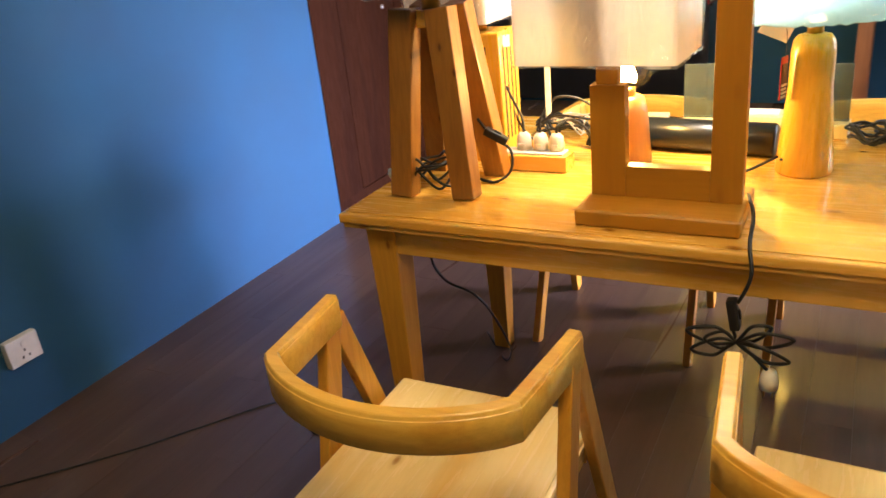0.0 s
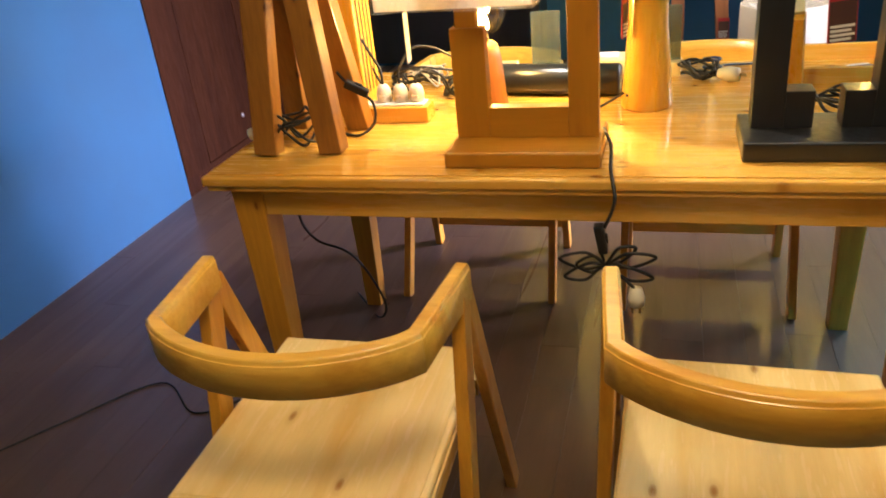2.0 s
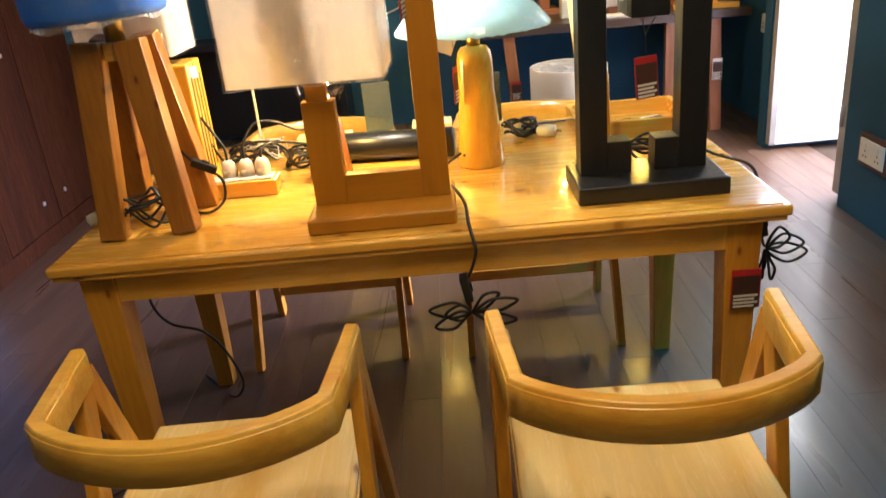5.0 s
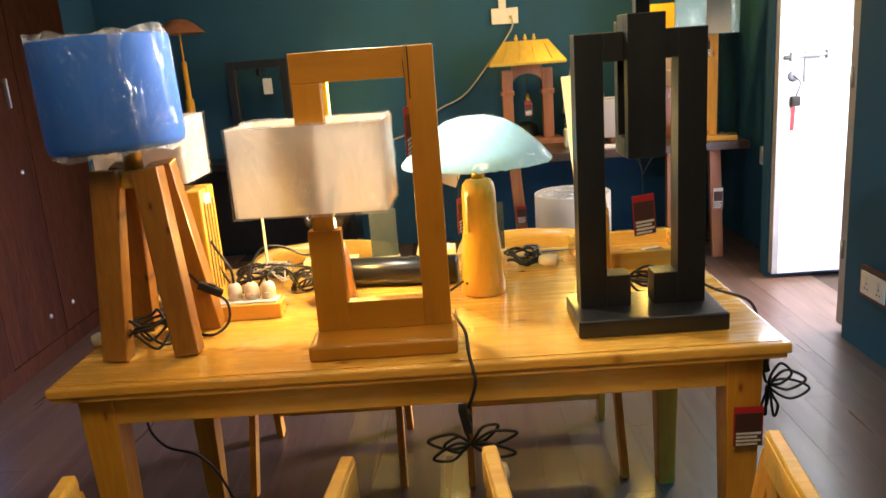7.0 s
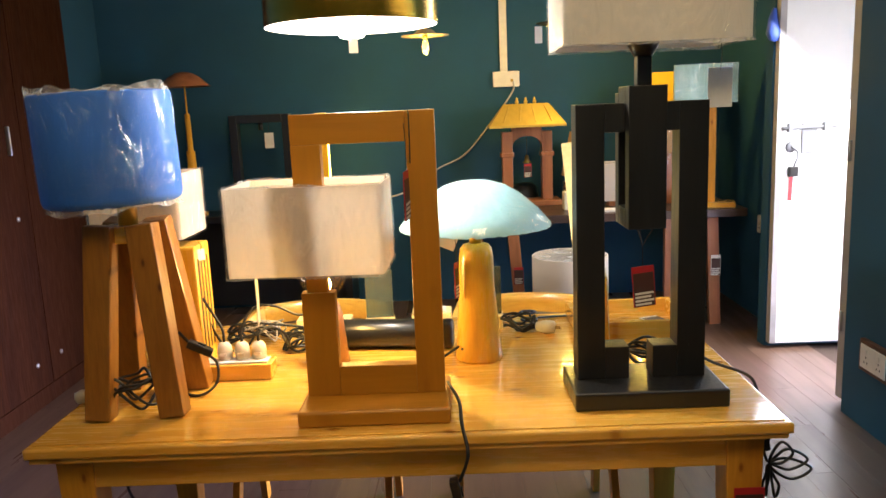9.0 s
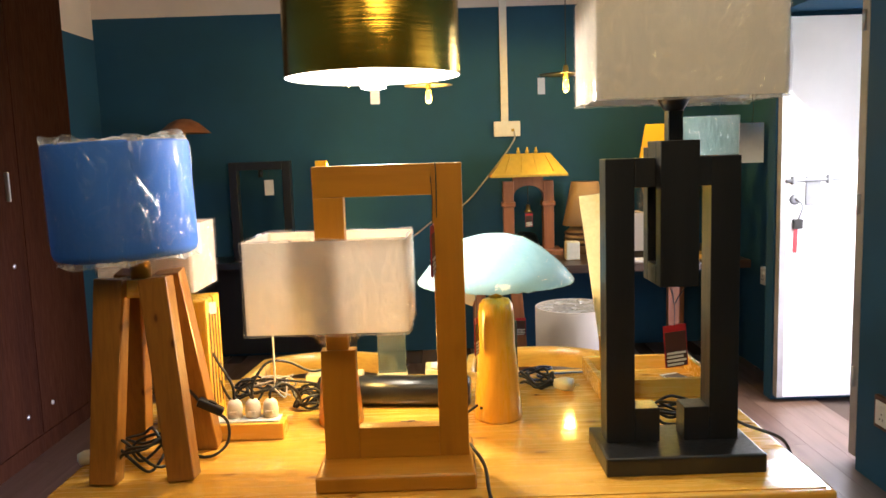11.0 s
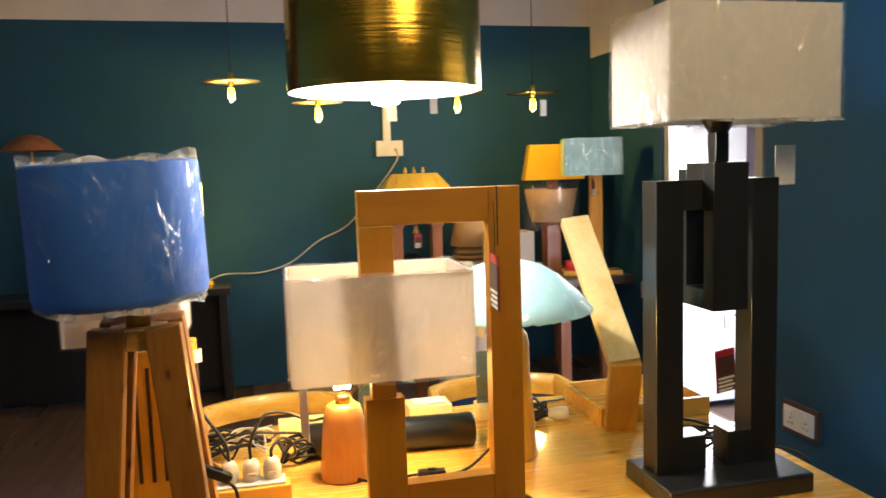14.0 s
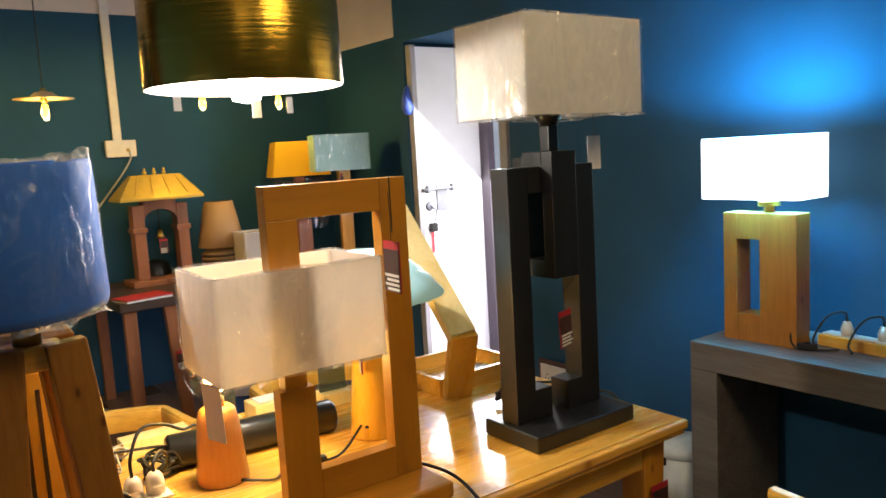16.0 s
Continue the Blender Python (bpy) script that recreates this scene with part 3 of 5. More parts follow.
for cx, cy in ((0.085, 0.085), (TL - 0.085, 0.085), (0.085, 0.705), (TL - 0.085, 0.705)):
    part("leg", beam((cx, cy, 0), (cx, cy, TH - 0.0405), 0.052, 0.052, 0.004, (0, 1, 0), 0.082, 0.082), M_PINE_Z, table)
hang_tag("leg_label", (1.552, 0.036, 0.587), 0, 0.066, 0.098, (M_REDCARD,), "red and white maker's label on the table leg", 0)

# ---------------------------------------------------------------- chairs


def rail_path():
    pts = [(-0.246, 0.045), (-0.223, -0.172)]
    for k in range(1, 24):
        a = -1 + 2 * k / 24
        pts.append((0.223 * a, -0.172 - 0.088 * (1 - a * a) ** 0.85))
    pts += [(0.223, -0.172), (0.246, 0.045)]
    return pts


def chair(at, rz, label):
    c = thing("armchair", at, label, "chair", "pine armchairs round the table", rz)
    zt = 0.730
    # bent back rail mitred to the two arms
    pts = rail_path()
    rings = []
    half = [(0.0125, -0.070), (0.0145, -0.067), (0.0145, -0.035), (0.0145, -0.0095), (0.0130, -0.0085), (0.0126, -0.003), (0.0090, 0.0)]
    prof = [(-dx, dz) for dx, dz in half] + half[::-1]
    for i, (x, y) in enumerate(pts):
        p, q = Vector(pts[max(i - 1, 0)]), Vector(pts[min(i + 1, len(pts) - 1)])
        here = Vector((x, y))
        d0 = (here - p).normalized() if i else (q - here).normalized()
        d1 = (q - here).normalized() if i < len(pts) - 1 else d0
        d = (d0 + d1).normalized()
        n = Vector((-d.y, d.x, 0)) / max(0.6, d.dot(d1))
        rings.append([Vector((x, y, zt)) + n * dx + Vector((0, 0, dz)) for dx, dz in prof])
    pieces = (("backrest", rings[1:-1], M_RAIL, "steam-bent pine back rail"), ("armrest", rings[:2], M_RAIL, ""), ("armrest", rings[-2:], M_RAIL, ""))
    for name, run, mat, note in pieces:
        bm = bmesh.new()
        vs = [[bm.verts.new(v) for v in ring] for ring in run]
        m = len(prof)
        for a, b in zip(vs, vs[1:]):
            for k in range(m):
                bm.faces.new((a[k], a[(k + 1) % m], b[(k + 1) % m], b[k])).smooth = k not in (0, 3, 6, 9, 12, m - 1)
        bm.faces.new(vs[0][::-1])
        bm.faces.new(vs[-1])
        bmesh.ops.recalc_face_normals(bm, faces=bm.faces[:])
        part(name, bm, mat, c, note)
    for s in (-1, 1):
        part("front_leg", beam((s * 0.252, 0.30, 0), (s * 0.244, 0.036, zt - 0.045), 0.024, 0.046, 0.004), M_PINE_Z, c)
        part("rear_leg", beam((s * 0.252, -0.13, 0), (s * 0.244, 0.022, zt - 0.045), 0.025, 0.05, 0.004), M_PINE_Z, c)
        part("seat_rail", beam((s * 0.214, -0.20, 0.401), (s * 0.214, 0.16, 0.401), 0.024, 0.04, 0.003, (0, 0, 1)), M_PINE_Y, c)
    part("stretcher", beam((-0.24, -0.110, 0.11), (0.24, -0.110, 0.11), 0.022, 0.04, 0.003, (0, 0, 1)), M_PINE, c)
    part("stretcher", beam((-0.23, 0.145, 0.398), (0.23, 0.145, 0.398), 0.022, 0.04, 0.003, (0, 0, 1)), M_PINE, c)
    bm = box(-0.222, 0.222, -0.275, 0.222, 0.412, 0.436, 0.008, 3)
    add_box(bm, -0.209, 0.209, -0.262, 0.209, 0.434, 0.438)
    part("seat", bm, M_PINE_Y, c, "glossy knotty pine plank seat")
    return c


CH = "honey pine armchair with curved back rail"
first = chair((0.464, -0.384, 0), 1.0, CH + " and empty plank seat")
for at, rz in (((1.205, -0.376, 0), -0.8), ((0.440, 1.055, 0), 180), ((1.172, 1.035, 0), 180)):
    copy_thing(first, pose(*at, 0, 0, rz))

# ---------------------------------------------------------------- lamps on the table
Z0 = TH

# four-legged lamp with the blue drum shade
quad = thing("table_lamp", (0.185, 0.235, Z0), "pine lamp on four splayed legs with blue wrapped drum shade", "lamp")
tops = [(-0.045, -0.045), (0.048, -0.045), (-0.04, 0.045), (0.045, 0.045)]
feet = [(-0.077, -0.085), (0.09, -0.075), (-0.09, 0.13), (0.088, 0.115)]
for (ax, ay), (bx, by) in zip(feet, tops):
    part("leg", beam((ax, ay, 0.003), (bx, by, 0.445), 0.058, 0.05, 0.004, (0, 1, 0), 0.062, 0.05), M_AGED, quad)
part("top_block", box(-0.05, 0.05, -0.045, 0.045, 0.40, 0.44, 0.003), M_PINE, quad)
part("neck", lathe([(0, 0.44), (0.022, 0.44), (0.022, 0.5), (0.018, 0.505), (0, 0.505)], 24), M_BRASS, quad, "brass lamp neck")
prof = [(0.136, 0.494), (0.146, 0.500), (0.150, 0.512), (0.149, 0.735), (0.146, 0.74), (0.144, 0.735), (0.145, 0.512), (0.136, 0.494)]
sh = part("shade", lathe(prof, 56), M_BLUE_SHADE, quad, "blue drum shade still in clear plastic")
sh.matrix_basis = pose(-0.006, -0.015, -0.003, 0, -1.5, 0)
circ = [(0.148 * math.cos(2 * math.pi * i / 60), 0.148 * math.sin(2 * math.pi * i / 60), math.cos(2 * math.pi * i / 60), math.sin(2 * math.pi * i / 60)) for i in range(60)]
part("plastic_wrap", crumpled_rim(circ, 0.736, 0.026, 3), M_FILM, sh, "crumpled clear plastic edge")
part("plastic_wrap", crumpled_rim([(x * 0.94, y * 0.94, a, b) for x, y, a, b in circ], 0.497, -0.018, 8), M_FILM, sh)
wrap_film(film_drum(0.150, 0.492, 0.742, 5), sh, M_WRAP_SOFT)
bm = lathe([(0.144, 0.736), (0.11, 0.742), (0.06, 0.738), (0, 0.744)], 40)
rnd = random.Random(9)
for v in bm.verts:
    v.co.z += rnd.uniform(-0.004, 0.006)
part("plastic_cover", bm, M_FILM, sh)
tagged(part("lamp_flex", sweep(coil(0.165, 0.20, Z0 + 0.012, 0.064, 4, 2, 0.8, 0.085) + [(0.2, 0.32, Z0 + 0.006), (0.1, 0.40, Z0 + 0.006), (0.0, 0.36, Z0 + 0.006)], 0.0035), M_CABLE), "black flex bundled between lamp legs", "cable")
plug0 = thing("plug", (0.0, 0.245, Z0), "ivory two-pin plug lying on the table", "plug")
part("body", lathe([(0, 0), (0.014, 0.004), (0.017, 0.02), (0.012, 0.045), (0, 0.05)], 16), M_PLUG, plug0).matrix_basis = pose(0, 0, 0.016, 0, 80, 30)

# slotted block lamp behind it
blk = thing("table_lamp", (0.185, 0.50, Z0), "grooved pine block lamp with white wrapped rectangular shade", "lamp")
part("block", box(-0.07, 0.075, -0.06, 0.06, 0, 0.345, 0.006), M_TURN, blk)
# no cut grooves: dark raised strips imitate the shade inside them
for k in range(4):
    part("groove", box(0.0752, 0.0764, -0.042 + 0.024 * k, -0.034 + 0.024 * k, 0.06, 0.31, 0), M_DARKWOOD, blk)
    part("groove", box(-0.05 + 0.026 * k, -0.042 + 0.026 * k, -0.0614, -0.0602, 0.06, 0.31, 0), M_DARKWOOD, blk)
part("neck", lathe([(0, 0.345), (0.016, 0.345), (0.016, 0.40), (0, 0.40)], 20), M_BRASS, blk)
shade = part("shade", open_shade(0.235, 0.20, 0.165), M_WHITE_SHADE, blk, "white fabric shade in plastic")
shade.matrix_basis = pose(-0.055, 0.0, 0.372, 0, 0, 0)
wrap_film(film_box(0.235, 0.20, 0.165, 35), shade)
hang_tag("price_tag", (0.266, 0.47, 1.085), 40, 0.022, 0.03, (M_PAPER,), "small white paper tag on the lamp", 0.015, False)

# orange frame lamp
fl = thing("table_lamp", (0.744, 0.165, Z0), "orange-stained open frame lamp with white wrapped shade", "lamp")
part("base", box(-0.166, 0.168, -0.11, 0.105, 0, 0.036, 0.008, 3), M_ORANGE_X, fl, "moulded plinth")
X0, X1, T = -0.157, 0.157, 0.064
part("right_post", box(X1 - T, X1, -0.010, 0.024, 0.036, 0.672, 0.002), M_ORANGE, fl)
part("top_bar", box(X0, X1 - T, -0.010, 0.024, 0.606, 0.672, 0.002), M_ORANGE_X, fl)
part("upper_post", box(X0, X0 + T, -0.010, 0.024, 0.33, 0.606, 0.002), M_ORANGE, fl)
part("bottom_bar", box(X0 + 0.075, X1 - T, -0.010, 0.024, 0.036, 0.104, 0.002), M_ORANGE_X, fl)
part("lower_post", box(X0, X0 + 0.075, -0.010, 0.024, 0.036, 0.278, 0.002), M_ORANGE, fl)
part("lamp_holder", box(X0 + 0.013, X0 + 0.06, -0.008, 0.022, 0.278, 0.33, 0.003), M_ORANGE, fl)
shade = part("shade", open_shade(0.335, 0.215, 0.19), M_WHITE_SHADE, fl, "white rectangular shade in glossy plastic wrap")
shade.matrix_basis = pose(X0 + 0.032, 0.02, 0.333, 0, 0, -1.5)
def rect_rim(w, d, n=14):
    out = []
    for sx, sy, ex, ey in ((-1, -1, 1, -1), (1, -1, 1, 1), (1, 1, -1, 1), (-1, 1, -1, -1)):
        for k in range(n):
            t = k / n
            out.append(((sx + (ex - sx) * t) * w / 2, (sy + (ey - sy) * t) * d / 2, sx, sy))
    return out
wrap_film(film_box(0.335, 0.215, 0.19, 15), shade)
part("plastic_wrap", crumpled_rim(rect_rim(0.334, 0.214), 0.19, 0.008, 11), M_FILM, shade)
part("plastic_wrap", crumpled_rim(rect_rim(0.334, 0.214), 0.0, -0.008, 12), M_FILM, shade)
for x in (-0.03, 0.03):
    part("shade_strut", sweep([(x, 0, 0.02), (x * 3, 0.05, 0.0), (x * 5.2, 0.1, 0.0)], 0.0015, 5, 3), M_DARKMETAL, shade)
hang_tag("price_tag", (0.836, 0.120, 1.295), 85, 0.07, 0.105, (M_REDCARD,), "red and white price tag hanging on orange frame", 0.10)
tagged(part("tag_thread", sweep([(0.846, 0.13, 1.425), (0.847, 0.130, 1.40), (0.846, 0.129, 1.31)], 0.0015, 5, 4), M_CABLE), "thin black thread tied round the frame", "thread")
hang_tag("price_tag", (0.474, 0.212, 1.060), 100, 0.066, 0.110, (M_PAPER,), "blank white paper tag hanging under the shade", 0, False, 4)

# turned cone lamp with clear globe bulb
M_CONE = wood("orange_turned_pine", (0.50, 0.215, 0.050), (0.40, 0.150, 0.030), "z", 0.34, 0.3, 0.2)
cone = thing("table_lamp", (0.578, 0.495, Z0), "small turned pine cone lamp with lit clear globe bulb", "lamp")
part("body", lathe([(0, 0), (0.056, 0), (0.059, 0.006), (0.047, 0.14), (0.040, 0.168), (0.03, 0.176), (0, 0.176)], 40), M_CONE, cone)
part("socket", lathe([(0, 0.176), (0.018, 0.176), (0.018, 0.195), (0, 0.195)], 20), M_BRASS, cone)
gl = part("bulb", lathe([(0.016, 0.19), (0.022, 0.196), (0.046, 0.206), (0.063, 0.232), (0.066, 0.255), (0.058, 0.285), (0.036, 0.308), (0, 0.318)], 32), M_GLASS, cone, "clear glass globe bulb")
gl.visible_shadow = False
fil = sweep([(-0.010, 0, 0.208), (-0.013, 0.004, 0.246), (-0.005, 0.010, 0.222), (0.004, -0.010, 0.248), (0.012, 0.002, 0.224), (0.010, 0, 0.208)], 0.0085, 6, 6)
part("filament", fil, M_HOT, gl)
tagged(point_light("globe_bulb_light", (0.578, 0.495, Z0 + 0.24), 9.0, WARM, 0.03))
tagged(part("lamp_flex", sweep([(0.60, 0.44, Z0 + 0.01), (0.66, 0.40, Z0 + 0.006), (0.70, 0.43, Z0 + 0.006), (0.745, 0.42, Z0 + 0.012), (0.80, 0.40, Z0 + 0.012), (0.86, 0.43, Z0 + 0.01), (0.935, 0.475, Z0 + 0.04)], 0.0035), M_CABLE), "black flex with inline switch on table", "cable")


def inline_switch(at, m, label):
    t = thing("inline_switch", at, label, "switch")
    t.matrix_basis = m
    part("case", box(-0.032, 0.032, -0.013, 0.013, -0.010, 0.010, 0.005), M_BLACKPLASTIC, t)
    part("rocker", box(-0.010, 0.010, -0.006, 0.006, 0.010, 0.014, 0.002), M_BLACKPLASTIC, t)
    return t


inline_switch((0, 0, 0), pose(0.765, 0.41, Z0 + 0.014, 0, 0, -8), "black inline cord switch lying on the table")

# turned bottle lamp with pale blue cone shade
bt = thing("table_lamp", (0.99, 0.50, Z0), "turned pine bottle lamp with pale blue conical shade", "lamp")
part("body", lathe([(0, 0), (0.060, 0), (0.063, 0.005), (0.054, 0.12), (0.047, 0.2), (0.046, 0.28), (0.043, 0.302), (0.034, 0.314), (0.018, 0.318), (0, 0.318)], 44), M_TURN, bt)
part("neck", lathe([(0, 0.318), (0.017, 0.318), (0.017, 0.35), (0, 0.35)], 20), M_BRASS, bt)
bm = lathe([(0.2, 0.362), (0.2, 0.366), (0.17, 0.402), (0.12, 0.446), (0.08, 0.470), (0.04, 0.481), (0.0, 0.483)], 96)
rnd = random.Random(6)
folds = [rnd.uniform(-1, 1) for k in range(96)]
for v in bm.verts:
    r = math.hypot(v.co.x, v.co.y)
    if r > 0.03:
        k = int(round(math.atan2(v.co.y, v.co.x) / (2 * math.pi) * 96)) % 96
        v.co.z += 0.0024 * folds[k] * (r / 0.2)
part("shade", bm, M_SKY_SHADE, bt, "pale blue wrapped cone shade")
bm = lathe([(0.203, 0.360), (0.203, 0.367), (0.172, 0.405), (0.121, 0.449), (0.08, 0.474), (0.04, 0.485), (0.0, 0.487)], 120)
for v in bm.verts:
    r = math.hypot(v.co.x, v.co.y)
    if r > 0.03:
        v.co.z += 0.0030 * rnd.random() * (r / 0.2)
wrap_film(bm, bt, M_WRAP_SOFT)
part("cable_grommet", lathe([(0, 0), (0.006, 0), (0.004, 0.006), (0, 0.006)], 10, (-0.045, -0.038, 0.035)), M_BLACKPLASTIC, bt)
hang_tag("price_tag", (0.936, 0.455, 1.025), 70, 0.03, 0.095, (M_REDCARD,), "red and white price tag on the bottle lamp", 0.06)
part_tag = hang_tag("price_tag", (0.92, 0.53, 1.10), 20, 0.07, 0.05, (M_PAPER,), "folded white paper under the cone shade", 0, False, 25)

# black frame lamp with the large shade
bl = thing("table_lamp", (1.355, 0.19, Z0), "tall black wooden frame lamp with large off-white wrapped shade", "lamp")
bm = box(-0.168, 0.172, -0.098, 0.098, 0, 0.042, 0.006, 3)
part("base", bm, M_BLACKWOOD, bl)
part("left_post", box(-0.148, -0.085, -0.008, 0.052, 0.042, 0.668, 0.002), M_BLACKWOOD, bl)
part("right_post", box(0.079, 0.143, -0.008, 0.052, 0.042, 0.668, 0.002), M_BLACKWOOD, bl)
part("left_bar", box(-0.085, -0.041, -0.008, 0.052, 0.605, 0.668, 0.002), M_BLACKWOOD, bl)
part("right_bar", box(0.041, 0.079, -0.008, 0.052, 0.605, 0.668, 0.002), M_BLACKWOOD, bl)
part("left_foot", box(-0.085, -0.03, -0.008, 0.052, 0.042, 0.118, 0.002), M_BLACKWOOD, bl)
part("right_foot", box(0.024, 0.079, -0.008, 0.052, 0.042, 0.118, 0.002), M_BLACKWOOD, bl)
for name, y0, y1, z0, z1 in (("front_board", -0.048, -0.012, 0.395, 0.703), ("rear_board", 0.056, 0.090, 0.395, 0.690), ("lower_bar", -0.012, 0.056, 0.395, 0.438), ("upper_bar", -0.012, 0.056, 0.612, 0.703)):
    part(name, box(-0.041, 0.041, y0, y1, z0, z1, 0.002), M_BLACKWOOD, bl)
part("neck", box(-0.016, 0.016, -0.016, 0.016, 0.703, 0.765, 0.003), M_BLACKWOOD, bl)
part("lamp_holder", lathe([(0, 0.765), (0.02, 0.765), (0.034, 0.79), (0.034, 0.825), (0, 0.825)], 28), M_BLACKPLASTIC, bl)
shade = part("shade", open_shade(0.375, 0.25, 0.218), M_GREY_SHADE, bl, "large off-white shade in crinkled plastic")
shade.matrix_basis = pose(-0.002, -0.012, 0.786, 0, 0, -1)
wrap_film(film_box(0.375, 0.25, 0.218, 25), shade)
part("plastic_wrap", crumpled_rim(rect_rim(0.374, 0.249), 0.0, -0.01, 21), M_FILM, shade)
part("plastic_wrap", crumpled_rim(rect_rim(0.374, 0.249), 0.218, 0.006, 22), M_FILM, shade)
for sx in (-1, 1):
    part("shade_strut", sweep([(sx * 0.03, 0, 0.03), (sx * 0.1, 0, 0.012), (sx * 0.18, 0, 0.01)], 0.002, 5, 3), M_DARKMETAL, shade)
hang_tag("price_tag", (1.525, 0.20, 1.485), 8, 0.056, 0.085, (M_GREYCARD,), "plain pale grey card hanging from the shade", 0.06, False)
hang_tag("price_tag", (1.346, 0.15, 1.062), 10, 0.052, 0.092, (M_REDCARD,), "red and white price tag hanging in black frame", 0.08, True, -4)
tagged(part("lamp_flex", sweep(coil(1.42, 0.42, Z0 + 0.012, 0.07, 3.4, 5, 0.7, 0.04) + [(1.50, 0.36, Z0 + 0.05), (1.56, 0.30, Z0 + 0.03), (1.63, 0.26, Z0 + 0.008), (1.648, 0.24, Z0 - 0.04), (1.65, 0.22, Z0 - 0.10)], 0.004), M_CABLE), "black flex coiled behind the black lamp", "cable")
inline_switch((0, 0, 0), pose(1.652, 0.215, Z0 - 0.13, 0, 80, 0), "black inline switch hanging at table end")
pts = [(1.652, 0.213, Z0 - 0.16), (1.665, 0.21, Z0 - 0.19)]
for lx, lz in ((0.085, 0.012), (-0.02, -0.05), (0.095, -0.012), (0.05, 0.03), (0.02, -0.055)):
    pts += [(1.667 + lx * 0.45, 0.205, Z0 - 0.19 + lz + 0.02), (1.667 + lx, 0.2, Z0 - 0.195 + lz), (1.667 + lx * 0.5, 0.2, Z0 - 0.2 + lz - 0.02), (1.665, 0.205, Z0 - 0.195)]
pts += [(1.66, 0.2, Z0 - 0.24), (1.64, 0.2, Z0 - 0.29)]
tagged(part("hanging_flex", sweep(pts, 0.0035), M_CABLE), "black flex looped up at the table end", "cable")

tagged(part("tag_thread", sweep([(1.330, 0.126, 1.147), (1.340, 0.14, 1.125), (1.346, 0.149, 1.108), (1.352, 0.14, 1.125), (1.362, 0.126, 1.147)], 0.0012, 5, 4), M_CABLE), "thin black thread holding a price tag", "thread")

# flex hanging over the front edge
pts = [(0.905, 0.22, Z0 + 0.035), (0.93, 0.10, Z0 + 0.035), (0.935, 0.02, Z0 + 0.012), (0.945, -0.015, Z0 - 0.03), (0.940, -0.02, Z0 - 0.06), (0.925, -0.02, Z0 - 0.097)]
ZF = Z0 + 0.043
tagged(part("hanging_flex", sweep(pts, 0.0038), M_CABLE), "black flex over the table's front edge", "cable")
inline_switch((0, 0, 0), pose(0.918, -0.02, ZF - 0.165, 0, 80, 0), "black inline switch hanging below the table edge")
pts = [(0.915, -0.02, ZF - 0.19), (0.922, -0.024, ZF - 0.215)]
for lx, lz in ((-0.095, 0.010), (0.10, 0.016), (-0.085, -0.016), (0.095, -0.014), (-0.06, 0.002), (0.06, 0.028)):
    sx = 1 if lx > 0 else -1
    pts += [(0.928 + lx * 0.45, -0.03 - 0.006 * sx, ZF - 0.222 + lz + 0.016), (0.928 + lx, -0.028, ZF - 0.226 + lz * 1.6), (0.928 + lx * 0.5, -0.02, ZF - 0.232 + lz - 0.014), (0.927, -0.025, ZF - 0.222)]
pts += [(0.96, -0.025, ZF - 0.25), (0.985, -0.025, ZF - 0.275)]
tagged(part("hanging_flex", sweep(pts, 0.0036), M_CABLE), "tied loops of black flex with a plug", "cable")
pg = thing("plug", (0.99, -0.025, ZF - 0.285), "ivory plug hanging on looped black flex", "plug")
part("body", lathe([(0, 0.012), (0.013, 0.008), (0.018, -0.012), (0.017, -0.03), (0, -0.032)], 18), M_PLUG, pg)
for dx in (-0.008, 0.008):
    part("pin", lathe([(0, -0.032), (0.0022, -0.032), (0.0022, -0.05), (0, -0.05)], 8, (dx, 0, 0)), M_BRASS, pg)

# extension block with three plugs
ext = thing("extension_block", (0.355, 0.414, Z0), "pine extension socket block with white sockets", "power strip")
part("block", box(-0.094, 0.094, -0.034, 0.034, 0, 0.042, 0.004), M_PINE, ext)
part("socket_plate", box(-0.085, 0.082, -0.024, 0.024, 0.042, 0.047, 0.002), M_SOCKET, ext)
for k, x in enumerate((0.320, 0.366, 0.410)):
    p = thing("plug", (x, 0.425, Z0 + 0.047), "ivory plug standing in the extension block", "plug", "plugs in the extension block")
    part("body", lathe([(0, 0), (0.019, 0), (0.020, 0.02), (0.017, 0.036), (0.011, 0.044), (0, 0.046)], 18), M_PLUG, p)
    part("grip", box(-0.010, 0.010, -0.022, -0.018, 0.012, 0.020, 0.002), M_PLUG, p)
runs = (
    [(0.320, 0.425, Z0 + 0.09), (0.315, 0.43, Z0 + 0.13), (0.28, 0.45, Z0 + 0.18), (0.255, 0.48, Z0 + 0.20), (0.25, 0.50, Z0 + 0.16), (0.27, 0.55, Z0 + 0.06), (0.29, 0.60, Z0 + 0.012)],
    [(0.366, 0.425, Z0 + 0.09), (0.368, 0.43, Z0 + 0.13), (0.40, 0.46, Z0 + 0.175), (0.45, 0.48, Z0 + 0.17), (0.50, 0.50, Z0 + 0.14), (0.55, 0.545, Z0 + 0.12), (0.565, 0.56, Z0 + 0.02)],
    [(0.410, 0.425, Z0 + 0.09), (0.412, 0.43, Z0 + 0.11), (0.435, 0.46, Z0 + 0.12), (0.46, 0.50, Z0 + 0.09), (0.465, 0.54, Z0 + 0.05), (0.45, 0.60, Z0 + 0.02)],
)
for r in runs:
    tagged(part("plug_flex", sweep(r, 0.0036), M_CABLE), "black flex arching from a plug", "cable", "plug cables")
